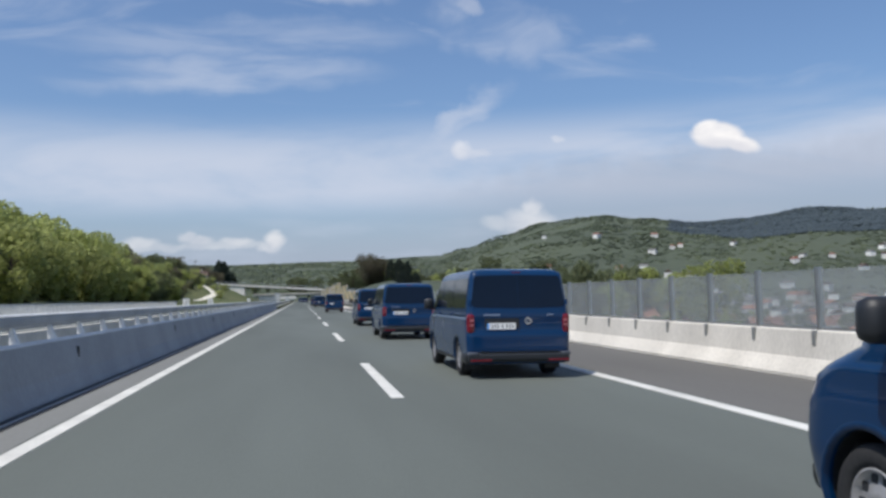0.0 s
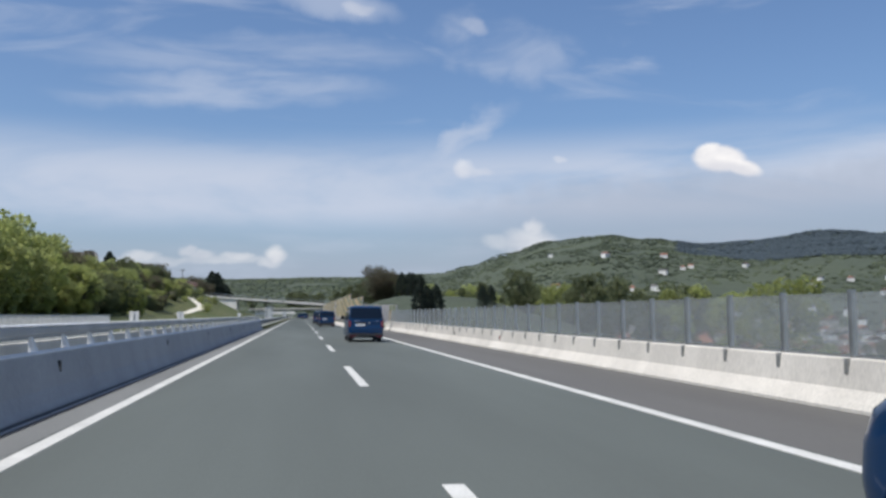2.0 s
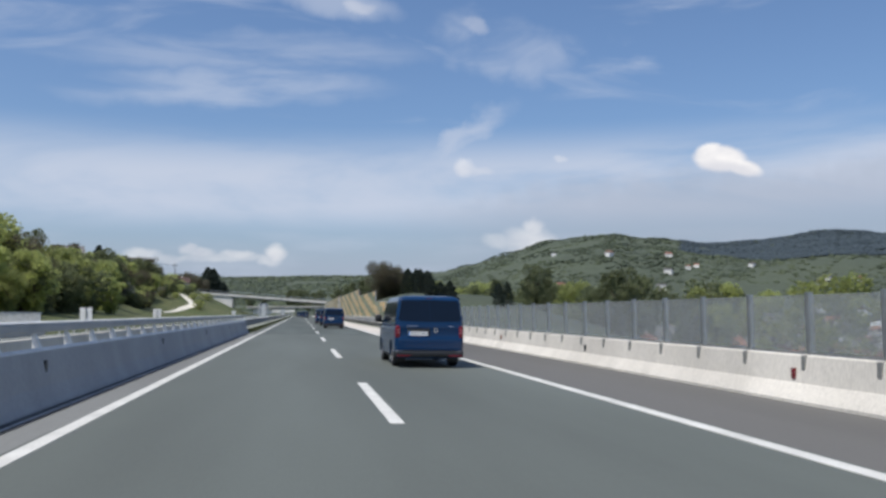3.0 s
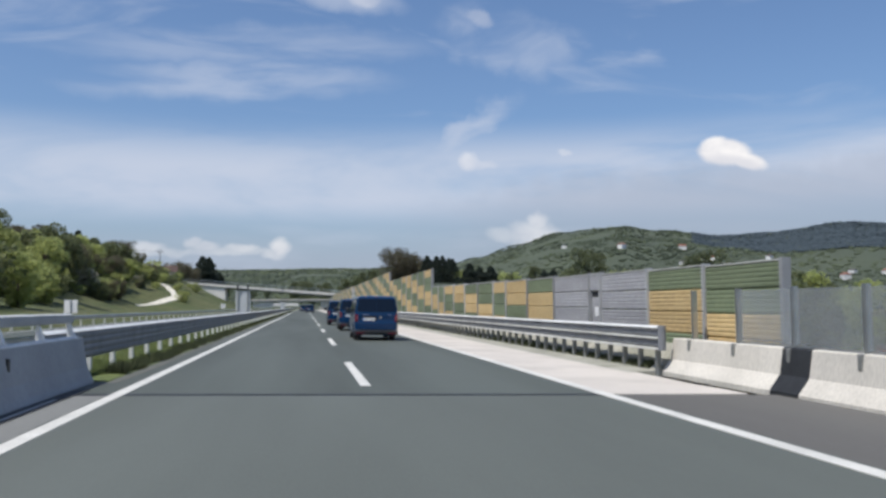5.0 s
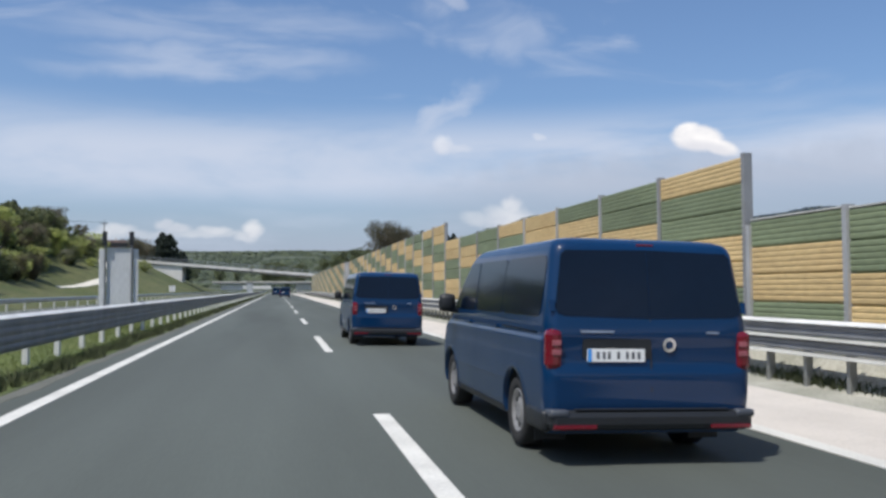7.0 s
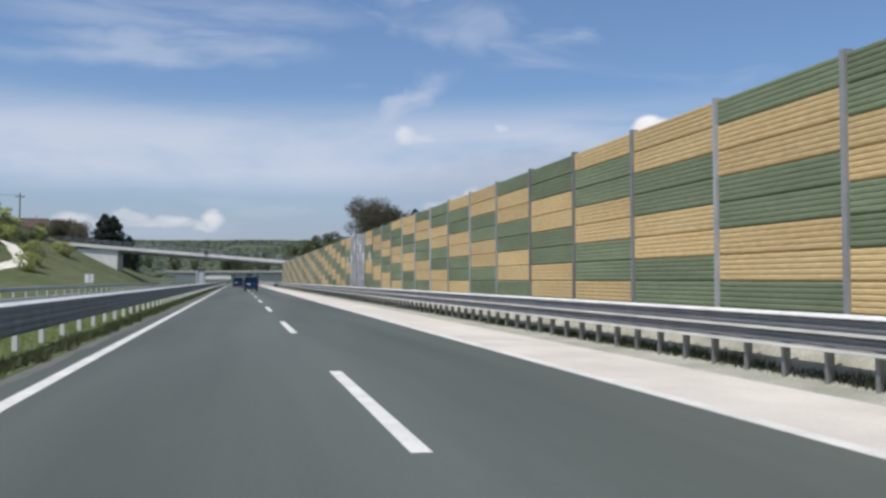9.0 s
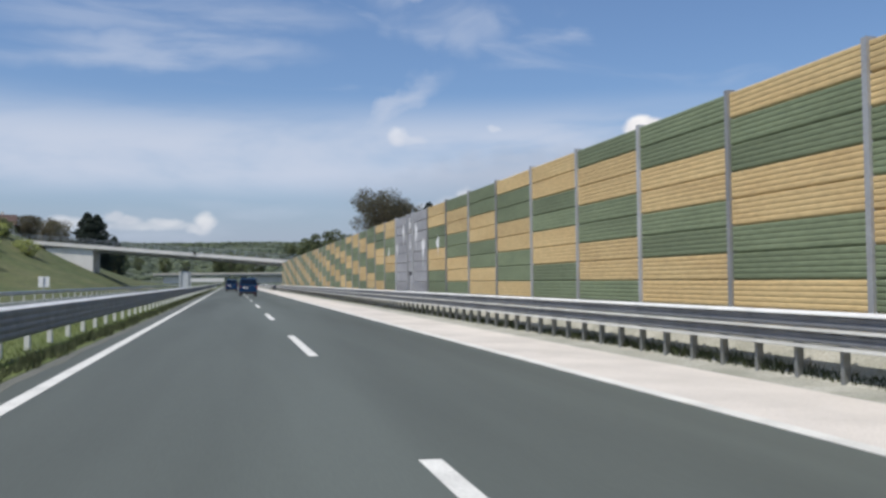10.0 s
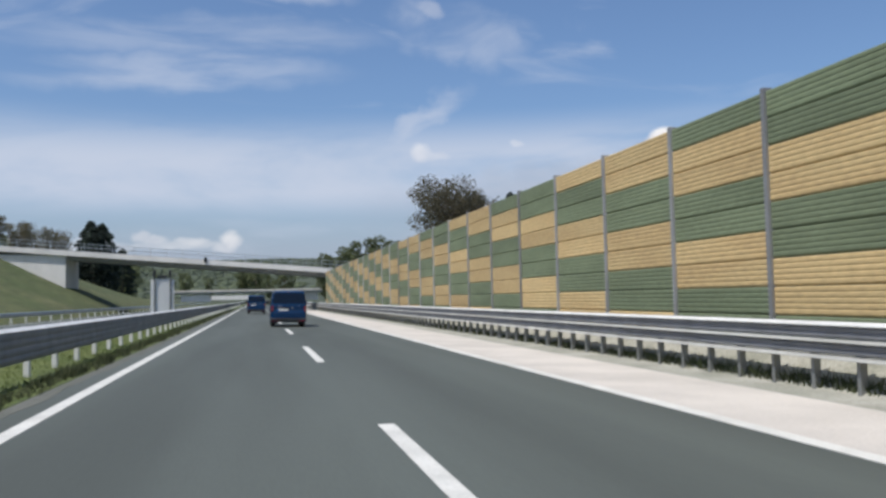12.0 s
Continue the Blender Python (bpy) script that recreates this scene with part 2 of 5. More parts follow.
M = {
    "asphalt_worn": material("worn_asphalt", (0.108, 0.121, 0.106), 0.80, vary=0.24, scale=0.32, fine=60, bump=0.10, grain=0.04, stretch=(1, 0.12, 1)),
    "asphalt": material("asphalt", (0.088, 0.101, 0.088), 0.80, vary=0.34, scale=0.42, fine=60, bump=0.10, grain=0.05, stretch=(1, 0.07, 1)),
    "shoulder": material("shoulder_asphalt", (0.118, 0.114, 0.105), 0.9, vary=0.22, scale=0.3, fine=50, bump=0.12, grain=0.05, stretch=(1, 0.15, 1)),
    "gutter": material("dusty_gutter", (0.185, 0.188, 0.18), 0.9, vary=0.2, scale=0.5, fine=40, bump=0.1, grain=0.06, stretch=(1, 0.15, 1)),
    "line": material("road_paint", (0.64, 0.63, 0.585), 0.7, vary=0.2, scale=1.4, fine=30, bump=0.1),
    "pale": material("pale_gravel", (0.585, 0.54, 0.485), 0.95, vary=0.18, scale=0.5, fine=35, bump=0.5),
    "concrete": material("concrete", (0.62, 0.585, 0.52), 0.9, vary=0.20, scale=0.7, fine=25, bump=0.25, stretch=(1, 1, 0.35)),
    # darker concrete tone; holds the shade on the median barrier's face
    "concrete_grey_shade": material("shade_grey_concrete", (0.34, 0.35, 0.355), 0.9, vary=0.14, scale=0.8, fine=25, bump=0.1, stretch=(1, 1, 0.4)),
    "dark": material("dark_rubber", (0.020, 0.022, 0.025), 0.7, vary=0.3, scale=3, fine=40),
    # dull zinc with the shade on the rail beams put into its colour
    "steel_dull_shade": material("dull_shade_zinc", (0.205, 0.215, 0.232), 0.6, 0.22, vary=0.2, scale=2.0, fine=60, bump=0.03),
    # grey zinc, darkened for the shading on the rail posts
    "post_zinc": material("dim_grey_zinc", (0.25, 0.258, 0.25), 0.6, 0.2, vary=0.25, scale=3.0, fine=60, bump=0.03),
    # paler zinc, also for the sunlit edges of the rail beams
    "cap_zinc": material("pale_edge_zinc", (0.52, 0.52, 0.49), 0.6, 0.15, vary=0.25, scale=1.2, fine=40, bump=0.03),
    "steel": material("galvanised_steel", (0.55, 0.57, 0.58), 0.34, 0.85, vary=0.2, scale=2.0, fine=60, bump=0.03),
    "rail_zinc": material("pale_rail_zinc", (0.40, 0.41, 0.415), 0.55, 0.2, vary=0.2, scale=1.0, fine=40, bump=0.03),
    # wide random tone per post, in place of sunlit and dark ones
    "wall_post": material("uneven_lit_post_zinc", (0.36, 0.365, 0.37), 0.55, 0.3, vary=0.2, scale=1.5, fine=40, bump=0.03, spread=0.42),
    "steel_white": material("pale_zinc", (0.74, 0.74, 0.72), 0.55, 0.1, vary=0.2, scale=2.0, fine=40, bump=0.03),
    "green": material("green_panel", (0.174, 0.214, 0.124), 0.85, vary=0.2, scale=1.3, fine=18, bump=0.25, stretch=(1, 0.25, 1), spread=0.12),
    "yellow": material("ochre_panel", (0.55, 0.408, 0.200), 0.85, vary=0.2, scale=1.3, fine=18, bump=0.25, stretch=(1, 0.25, 1), spread=0.12, second=(0.50, 0.358, 0.172)),
    "grey": material("grey_panel", (0.33, 0.33, 0.345), 0.8, vary=0.2, scale=1.3, fine=18, bump=0.2, stretch=(1, 0.25, 1), spread=0.08),
    "sheet": material("dull_white_sheet", (0.60, 0.615, 0.62), 0.45, 0.15, vary=0.14, scale=1.5, fine=20, bump=0.02, stretch=(1, 1, 0.3)),
    "patch": material("white_patch", (0.8, 0.8, 0.8), 0.6, vary=0.08, bump=0.02),
    "grass": material("grass", (0.115, 0.140, 0.038), 0.95, vary=0.4, scale=0.5, fine=6, bump=0.6, second=(0.080, 0.110, 0.028), grain=0.3),
    "weed": material("dark_weeds", (0.060, 0.072, 0.028), 0.95, vary=0.4, scale=0.8, fine=8, bump=0.3, second=(0.042, 0.052, 0.022), grain=0.3),
    "grit_pale": material("dusty_gravel_bank", (0.37, 0.36, 0.31), 0.95, vary=0.35, scale=0.9, fine=20, bump=0.5, second=(0.25, 0.25, 0.205)),
    "grit": material("gritty_edge", (0.122, 0.124, 0.106), 0.95, vary=0.3, scale=0.8, fine=30, bump=0.4, second=(0.102, 0.108, 0.090), grain=0.2),
    "track": material("pale_track", (0.72, 0.68, 0.58), 0.95, vary=0.2, scale=0.8),
    "paint": material("blue_paint", (0.0005, 0.0245, 0.081), 0.40, 0.0, vary=0.06, scale=1.0, fine=80, bump=0.0, coat=0.75),
    "glass": material("tinted_glass", (0.004, 0.009, 0.020), 0.06, 0.0, vary=0.1, scale=1.0, fine=10, bump=0.0),
    "corner": material("glint_bumper_corner", (0.062, 0.070, 0.085), 0.45, vary=0.2, scale=5, fine=60, bump=0.03),
    "corner_light": material("dull_chrome", (0.32, 0.36, 0.42), 0.35, 0.6, vary=0.2, scale=5, bump=0.0),
    "tyre": material("tyre", (0.018, 0.018, 0.019), 0.85, vary=0.3, scale=8),
    "rim": material("rim_steel", (0.33, 0.325, 0.325), 0.5, 0.4, vary=0.15, scale=8, bump=0.0),
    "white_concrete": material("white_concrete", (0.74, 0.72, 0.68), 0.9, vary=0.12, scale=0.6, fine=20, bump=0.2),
    "plastic": material("dark_plastic", (0.014, 0.016, 0.019), 0.5, vary=0.2, scale=4, fine=90, bump=0.05),
    "lens_pink": material("pinkish_lens", (0.34, 0.10, 0.12), 0.25, vary=0.15, scale=6, bump=0.0),
    "red": material("red_lens", (0.15, 0.003, 0.012), 0.2, vary=0.15, scale=6, bump=0.0, coat=0.5),
    "clear": material("clear_lens", (0.62, 0.58, 0.58), 0.2, vary=0.15, scale=6, bump=0.0),
    "chrome": material("chrome", (0.72, 0.72, 0.74), 0.18, 1.0, vary=0.05, bump=0.0),
    "plate": material("plate_white", (0.78, 0.78, 0.76), 0.5, vary=0.05, bump=0.0),
    "plate_blue": material("plate_blue", (0.06, 0.30, 0.72), 0.5, vary=0.05, bump=0.0),
    "ink": material("ink", (0.13, 0.13, 0.135), 0.6, vary=0.1, bump=0.0),
    "bark": material("bark", (0.10, 0.075, 0.055), 0.95, vary=0.35, scale=4, fine=14, bump=0.6, stretch=(1, 1, 0.3)),
    "wall": material("house_wall", (0.62, 0.58, 0.52), 0.9, vary=0.15, scale=0.8, fine=12, spread=0.25),
    "roof": material("clay_roof", (0.27, 0.125, 0.085), 0.85, vary=0.3, scale=1.0, fine=10, spread=0.3),
    "pane": material("dark_pane", (0.04, 0.045, 0.055), 0.15, vary=0.2, bump=0.0),
}


def leaf_material(name, colour, second):
    """Leaves that let some light through."""
    m = material(name, colour, 0.75, vary=0.4, scale=0.5, fine=3, bump=0.0, second=second, spread=0.18, grain=0.25)
    nt = m.node_tree
    b, out = nt.nodes["Principled BSDF"], nt.nodes["Material Output"]
    t, mx = nt.nodes.new("ShaderNodeBsdfTranslucent"), nt.nodes.new("ShaderNodeMixShader")
    nt.links.new(b.inputs["Base Color"].links[0].from_socket, t.inputs["Color"])
    mx.inputs[0].default_value = 0.76
    nt.links.new(b.outputs[0], mx.inputs[1])
    nt.links.new(t.outputs[0], mx.inputs[2])
    nt.links.new(mx.outputs[0], out.inputs[0])
    return m


M["leaf"] = leaf_material("spring_leaves", (0.43, 0.465, 0.185), (0.345, 0.38, 0.145))
M["leaf_dark"] = leaf_material("dark_leaves", (0.205, 0.228, 0.118), (0.155, 0.178, 0.092))
M["leaf_brown"] = leaf_material("budding_twigs", (0.195, 0.175, 0.118), (0.145, 0.134, 0.088))
# far crowns: distance haze is put into the colour, greyed, bluish for the firs
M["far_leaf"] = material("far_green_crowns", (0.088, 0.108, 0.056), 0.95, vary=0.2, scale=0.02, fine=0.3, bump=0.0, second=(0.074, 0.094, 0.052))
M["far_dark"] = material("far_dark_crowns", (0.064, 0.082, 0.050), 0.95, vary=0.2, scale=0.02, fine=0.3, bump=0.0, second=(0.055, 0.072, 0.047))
M["hazed_fir"] = material("hazed_fir_crowns", (0.036, 0.052, 0.062), 0.95, vary=0.2, scale=0.02, fine=0.3, bump=0.0, second=(0.031, 0.046, 0.056))
M["needle"] = leaf_material("fir_needles", (0.060, 0.078, 0.062), (0.045, 0.060, 0.050))
M["blossom"] = leaf_material("blossom", (0.42, 0.40, 0.34), (0.20, 0.22, 0.12))


def screen_material():
    """Thin clear plastic sheet, dusty."""
    m = bpy.data.materials.new("dusty_clear_screen")
    m.use_nodes = True
    nt = m.node_tree
    N, L = nt.nodes.new, nt.links.new
    b, out = nt.nodes["Principled BSDF"], nt.nodes["Material Output"]
    b.inputs["Base Color"].default_value, b.inputs["Roughness"].default_value = (0.36, 0.38, 0.385, 1), 0.35
    t, mx, n, r, tc = N("ShaderNodeBsdfTransparent"), N("ShaderNodeMixShader"), N("ShaderNodeTexNoise"), N("ShaderNodeMapRange"), N("ShaderNodeTexCoord")
    t.inputs[0].default_value = (0.93, 0.95, 0.96, 1)
    n.inputs["Scale"].default_value = 1.6
    L(tc.outputs["Object"], n.inputs["Vector"])
    L(n.outputs["Fac"], r.inputs["Value"])
    r.inputs["To Min"].default_value, r.inputs["To Max"].default_value = 0.26, 0.44
    L(r.outputs[0], mx.inputs[0])
    L(t.outputs[0], mx.inputs[1])
    L(b.outputs[0], mx.inputs[2])
    L(mx.outputs[0], out.inputs[0])
    return m


M["screen"] = screen_material()
M["paint"].node_tree.nodes["Principled BSDF"].inputs["Specular IOR Level"].default_value = 0.08
M["glass"].node_tree.nodes["Principled BSDF"].inputs["Specular IOR Level"].default_value = 0.32


# ---------------- mesh helpers ----------------
def as_mesh(bm, mat, smooth=False, name="mesh"):
    me = bpy.data.meshes.new(name)
    bmesh.ops.recalc_face_normals(bm, faces=bm.faces)
    bm.to_mesh(me)
    bm.free()
    me.materials.append(mat)
    if smooth:
        me.polygons.foreach_set("use_smooth", [True] * len(me.polygons))
    return me


def part(name, bm, mat, parent, label="", smooth=False):
    ob = new(name, as_mesh(bm, mat, smooth, name))
    ob.parent = parent
    return tagged(ob, label)


def thing(name, label, category, m=None, group="", kind=""):
    ob = tagged(new(name), label, category, group, kind)
    ob.matrix_basis = m or Matrix()
    return ob


def solid(name, bm, mat, label, category, kind="structure", group="", smooth=False):
    return tagged(new(name, as_mesh(bm, mat, smooth, name)), label, category, group, kind)


def box(bm, x0, x1, y0, y1, z0, z1, bevel=0.0):
    r = bmesh.ops.create_cube(bm, size=1.0, matrix=Matrix.LocRotScale(((x0 + x1) / 2, (y0 + y1) / 2, (z0 + z1) / 2), None, (x1 - x0, y1 - y0, z1 - z0)))
    if bevel:
        es = {e for v in r["verts"] for e in v.link_edges}
        bmesh.ops.bevel(bm, geom=list(es), offset=bevel, segments=2, affect="EDGES", profile=0.5)
    return bm


def a_box(*a, **k):
    return box(bmesh.new(), *a, **k)


def tube(bm, p, q, r0, r1=None, n=10):
    p, q = Vector(p), Vector(q)
    d = q - p
    m = Matrix.Translation((p + q) / 2) @ d.to_track_quat("Z", "Y").to_matrix().to_4x4()
    bmesh.ops.create_cone(bm, cap_ends=True, segments=n, radius1=r0, radius2=r0 if r1 is None else r1, depth=d.length, matrix=m)
    return bm


def extrude_y(profile, y0, y1, closed=True, step=None):
    """Sweeps an (x, z) outline along y."""
    bm = bmesh.new()
    k = 1 if not step else max(1, int(round((y1 - y0) / step)))
    rings = []
    for i in range(k + 1):
        y = y0 + (y1 - y0) * i / k
        rings.append([bm.verts.new((x, y, z)) for x, z in profile])
    n = len(profile)
    for a, b in zip(rings, rings[1:]):
        for i in range(n if closed else n - 1):
            bm.faces.new((a[i], a[(i + 1) % n], b[(i + 1) % n], b[i]))
    if closed:
        bm.faces.new(rings[0])
        bm.faces.new(rings[-1][::-1])
    return bm


def rounded(x0, x1, z0, z1, r, n=4):
    """Outline of a rectangle with round corners; r: one radius or four (bottom left, bottom right, top right, top left)."""
    rs = r if isinstance(r, tuple) else (r,) * 4
    pts = []
    for (cx, cz, a), q in zip(((x0, z0, 180), (x1, z0, 270), (x1, z1, 0), (x0, z1, 90)), rs):
        ox = cx + q if cx == x0 else cx - q
        oz = cz + q if cz == z0 else cz - q
        for i in range(n + 1):
            k = radians(a + 90 * i / n)
            pts.append((ox + q * math.cos(k), oz + q * math.sin(k)))
    return pts


FALL = math.tan(radians(1.35))


def road_z(x):
    return -FALL * x


# ---------------- road ----------------
Y0, Y1, JOINT, END = -40.0, 620.0, 120.8, 372.0


def strip(x0, x1, y0, y1, lift=0.0, deep=0.25, step=None, edge=None):
    """A slab that follows the road's crossfall. edge: a ragged right side of that depth."""
    bm = bmesh.new()
    k = 1 if not step else int((y1 - y0) / step)
    rows = []
    for i in range(k + 1):
        y = y0 + (y1 - y0) * i / k
        b = x1 + (edge * noise.noise((y * 0.9, 3.1, 0.5)) if edge else 0.0)
        top = [(x0, y, road_z(x0) + lift), (b, y, road_z(b) + lift)]
        rows.append([bm.verts.new(p) for p in top] + [bm.verts.new((p[0], p[1], p[2] - deep)) for p in top])
    for a, b in zip(rows, rows[1:]):
        bm.faces.new((a[0], a[1], b[1], b[0]))
        bm.faces.new((a[2], b[2], b[3], a[3]))
        bm.faces.new((a[0], b[0], b[2], a[2]))
        bm.faces.new((a[1], a[3], b[3], b[1]))
    bm.faces.new((rows[0][0], rows[0][2], rows[0][3], rows[0][1]))
    bm.faces.new((rows[-1][0], rows[-1][1], rows[-1][3], rows[-1][2]))
    return bm


def build_road():
    solid("road", strip(-0.85, 7.72, Y0, JOINT - 0.03), M["asphalt_worn"], "grey worn asphalt carriageway with two lanes on the viaduct", "road")
    solid("road", strip(-0.85, 7.72, JOINT - 0.03, Y1), M["asphalt"], "dark grey asphalt carriageway with two lanes", "road")
    solid("pavement", strip(7.72, 10.55, Y0, JOINT - 0.02, lift=-0.004), M["shoulder"], "brownish grey asphalt hard shoulder on the viaduct", "shoulder")
    solid("pavement", strip(7.60, 9.95, JOINT + 0.02, Y1, lift=0.008, step=0.8, edge=0.12), M["pale"], "pale gravel shoulder beside the carriageway", "shoulder")
    fringe = strip(-0.98, -0.40, JOINT + 2.0, Y1, lift=0.003, deep=0.03, step=0.5, edge=0.1)
    solid("pavement", fringe, M["grit"], "gritty weathered edge of the asphalt beside the grass", "road edge")
    solid("pavement", strip(-0.10, 0.085, Y0, Y1, lift=0.006, deep=0.01), M["line"], "solid white edge line on the asphalt", "road marking")
    solid("pavement", strip(7.40, 7.62, Y0, Y1, lift=0.012, deep=0.01), M["line"], "solid white edge line on the asphalt", "road marking")
    solid("pavement", strip(-0.555, -0.13, Y0, JOINT - 0.2, lift=0.003, deep=0.02, step=1.0, edge=0.03), M["gutter"], "pale dusty gutter strip between the edge line and the drain", "gutter")
    lane = bmesh.new()
    box(lane, -0.09, 0.09, 0, 6.2, 0.0, 0.005)
    first = tagged(new("lane_dash", as_mesh(lane, M["line"])), "white dash of the lane marking on asphalt", "road marking", "lane dashes")
    y, k = 2.85 - 15.7 * 2 - 6.2, 0
    while y < 560:
        ob = first if k == 0 else copy_thing(first, Matrix())
        ob.matrix_basis = pose(3.75, y, road_z(3.75) + 0.0005, 0, 1.35, 0)
        y, k = y + 15.7, k + 1
    solid("trim", strip(-0.85, 7.38, JOINT - 0.16, JOINT + 0.10, lift=0.003, deep=0.02), M["dark"], "dark rubber expansion joint across the road", "expansion joint")
    # the other carriageway falls the other way
    bm = bmesh.new()
    box(bm, -14.2, -3.6, Y0, Y1, -0.3, -0.02)
    solid("road", bm, M["asphalt"], "grey asphalt of the opposite carriageway", "road")
    for x in (-4.2, -13.2):
        solid("pavement", a_box(x - 0.1, x + 0.1, Y0, Y1, -0.03, -0.012), M["line"], "solid white edge line of the opposite carriageway", "road marking")


build_road()
def smooth(v, a, b):
    k = min(max((v - a) / (b - a), 0.0), 1.0)
    return k * k * (3 - 2 * k)


RIDGE = ((-180, 2.0), (-60, 2.6), (-25, 2.6), (-12, 2.2), (-5, 2.1), (3, 2.2), (9, 2.4), (11.5, 2.9), (14, 3.6), (17, 4.4), (19.2, 4.6), (21, 4.75), (23, 4.3), (27, 3.8), (30, 3.85),
         (34, 4.15), (40, 4.1), (60, 3.6), (110, 2.6), (180, 2.0))


def ridge(az):
    for (a, e), (b, g) in zip(RIDGE, RIDGE[1:]):
        if a <= az <= b:
            return e + (g - e) * smooth(az, a, b)
    return 2.0


def ground_z(x, y):
    """Height of the land: a cutting on one side, a valley with hills on the other."""
    n = noise.noise((x * 0.03, y * 0.03, 0.3)) * 0.8
    if x < -14.5:
        d = -14.5 - x
        k = 0.16 - 0.11 * smooth(y, 170, 250) + 0.47 * smooth(y, 300, 372) - 0.12 * smooth(y, 384, 450)
        s = 0.11 + 0.24 * smooth(y, 190, 260)
        near = k * min(d, 17.0) + s * max(min(d - 17.0, 36.0), 0) + 0.06 * max(min(d - 53.0, 90.0), 0) + n * smooth(d, 2, 12) - 0.1
    elif x > 12.6:
        d = x - 12.6
        fall = -0.55 * min(d, 36.0) * smooth(y, 170, 90) - 0.09 * min(d, 90.0)
        rise = 0.33 * min(d, 24.0) * smooth(y, 270, 345)
        deep = -20.0 * smooth(d, 45, 150)
        near = fall * smooth(y, 300, 200) + rise * smooth(d, 90, 45) + deep + n * smooth(d, 3, 14) - 0.5
    else:
        near = -0.5 + (0.36 if -3.5 < x < -1.0 and y > JOINT else 0.0) 
    r = math.hypot(x, y - 130)
    if r < 250:
        return near
    az = math.degrees(math.atan2(x, y - 60))
    far = 2800 * math.tan(radians(ridge(az)))
    floor = -30.0 * smooth(az, 5, 14) * smooth(az, 150, 90) + 8.0 * smooth(az, 0, -30)
    roll = noise.fractal((x * 0.0016, y * 0.0016, 2.0), 0.9, 2.1, 5) * 0.10
    hills = floor + (far - floor) * smooth(r, 500 if az > 8 else 330, 2700) * (1 + roll * smooth(r, 400, 1200) * smooth(r, 2900, 2400))
    hills -= (r - 2800) * 0.06 if r > 2800 else 0.0
    w = smooth(r, 250, 480)
    return near * (1 - w) + hills * w


def ground_material():
    m = material("land", (0.064, 0.080, 0.052), 0.95, vary=0.4, scale=0.004, fine=0.05, bump=0.0, second=(0.052, 0.067, 0.048), grain=0.15)
    nt = m.node_tree
    N, L = nt.nodes.new, nt.links.new
    b, tc = nt.nodes["Principled BSDF"], nt.nodes["Texture Coordinate"]
    n2, n3, mx, bp = N("ShaderNodeTexNoise"), N("ShaderNodeTexNoise"), N("ShaderNodeMix"), N("ShaderNodeBump")
    n2.inputs["Scale"].default_value, n2.inputs["Detail"].default_value = 0.9, 8.0
    n3.inputs["Scale"].default_value, n3.inputs["Detail"].default_value = 5.0, 4.0
    for n in (n2, n3):
        L(tc.outputs["Object"], n.inputs["Vector"])
    # fresh meadow on the bank beside the road
    sep, lo, hi, both, mead, n4 = N("ShaderNodeSeparateXYZ"), N("ShaderNodeMapRange"), N("ShaderNodeMapRange"), N("ShaderNodeMath"), N("ShaderNodeMix"), N("ShaderNodeTexNoise")
    L(tc.outputs["Object"], sep.inputs[0])
    for r, a, c, axis in ((lo, -95.0, -60.0, "X"), (hi, 620.0, 480.0, "Y")):
        r.interpolation_type = "SMOOTHSTEP"
        r.inputs["From Min"].default_value, r.inputs["From Max"].default_value = a, c
        L(sep.outputs[axis], r.inputs["Value"])
    side = N("ShaderNodeMath")
    side.operation = "LESS_THAN"
    side.inputs[1].default_value = 0.0
    L(sep.outputs["X"], side.inputs[0])
    both.operation = "MULTIPLY"
    L(lo.outputs[0], both.inputs[0])
    L(hi.outputs[0], both.inputs[1])
    all3 = N("ShaderNodeMath")
    all3.operation = "MULTIPLY"
    L(both.outputs[0], all3.inputs[0])
    L(side.outputs[0], all3.inputs[1])
    n4.inputs["Scale"].default_value, n4.inputs["Detail"].default_value = 0.12, 6.0
    L(tc.outputs["Object"], n4.inputs["Vector"])
    sward = N("ShaderNodeValToRGB")
    sward.color_ramp.elements[0].position, sward.color_ramp.elements[0].color = 0.36, (0.062, 0.084, 0.027, 1)
    sward.color_ramp.elements[1].position, sward.color_ramp.elements[1].color = 0.66, (0.102, 0.108, 0.047, 1)
    L(n4.outputs["Fac"], sward.inputs[0])
    mead.data_type = "RGBA"
    L(all3.outputs[0], mead.inputs["Factor"])
    L(b.inputs["Base Color"].links[0].from_socket, mead.inputs[6])
    L(sward.outputs[0], mead.inputs[7])
    old = mead.outputs[2]
    mx.data_type, mx.blend_type = "RGBA", "MULTIPLY"
    mx.inputs["Factor"].default_value = 0.8
    L(old, mx.inputs[6])
    rp = N("ShaderNodeValToRGB")
    rp.color_ramp.elements[0].position, rp.color_ramp.elements[0].color = 0.3, (0.5, 0.55, 0.45, 1)
    rp.color_ramp.elements[1].position, rp.color_ramp.elements[1].color = 0.72, (1.5, 1.4, 1.2, 1)
    L(n2.outputs["Fac"], rp.inputs[0])
    L(rp.outputs[0], mx.inputs[7])
    L(mx.outputs[2], b.inputs["Base Color"])
    bp.inputs["Strength"].default_value, bp.inputs["Distance"].default_value = 0.7, 0.15
    L(n3.outputs["Fac"], bp.inputs["Height"])
    L(bp.outputs[0], b.inputs["Normal"])
    return m


M["land"] = ground_material()


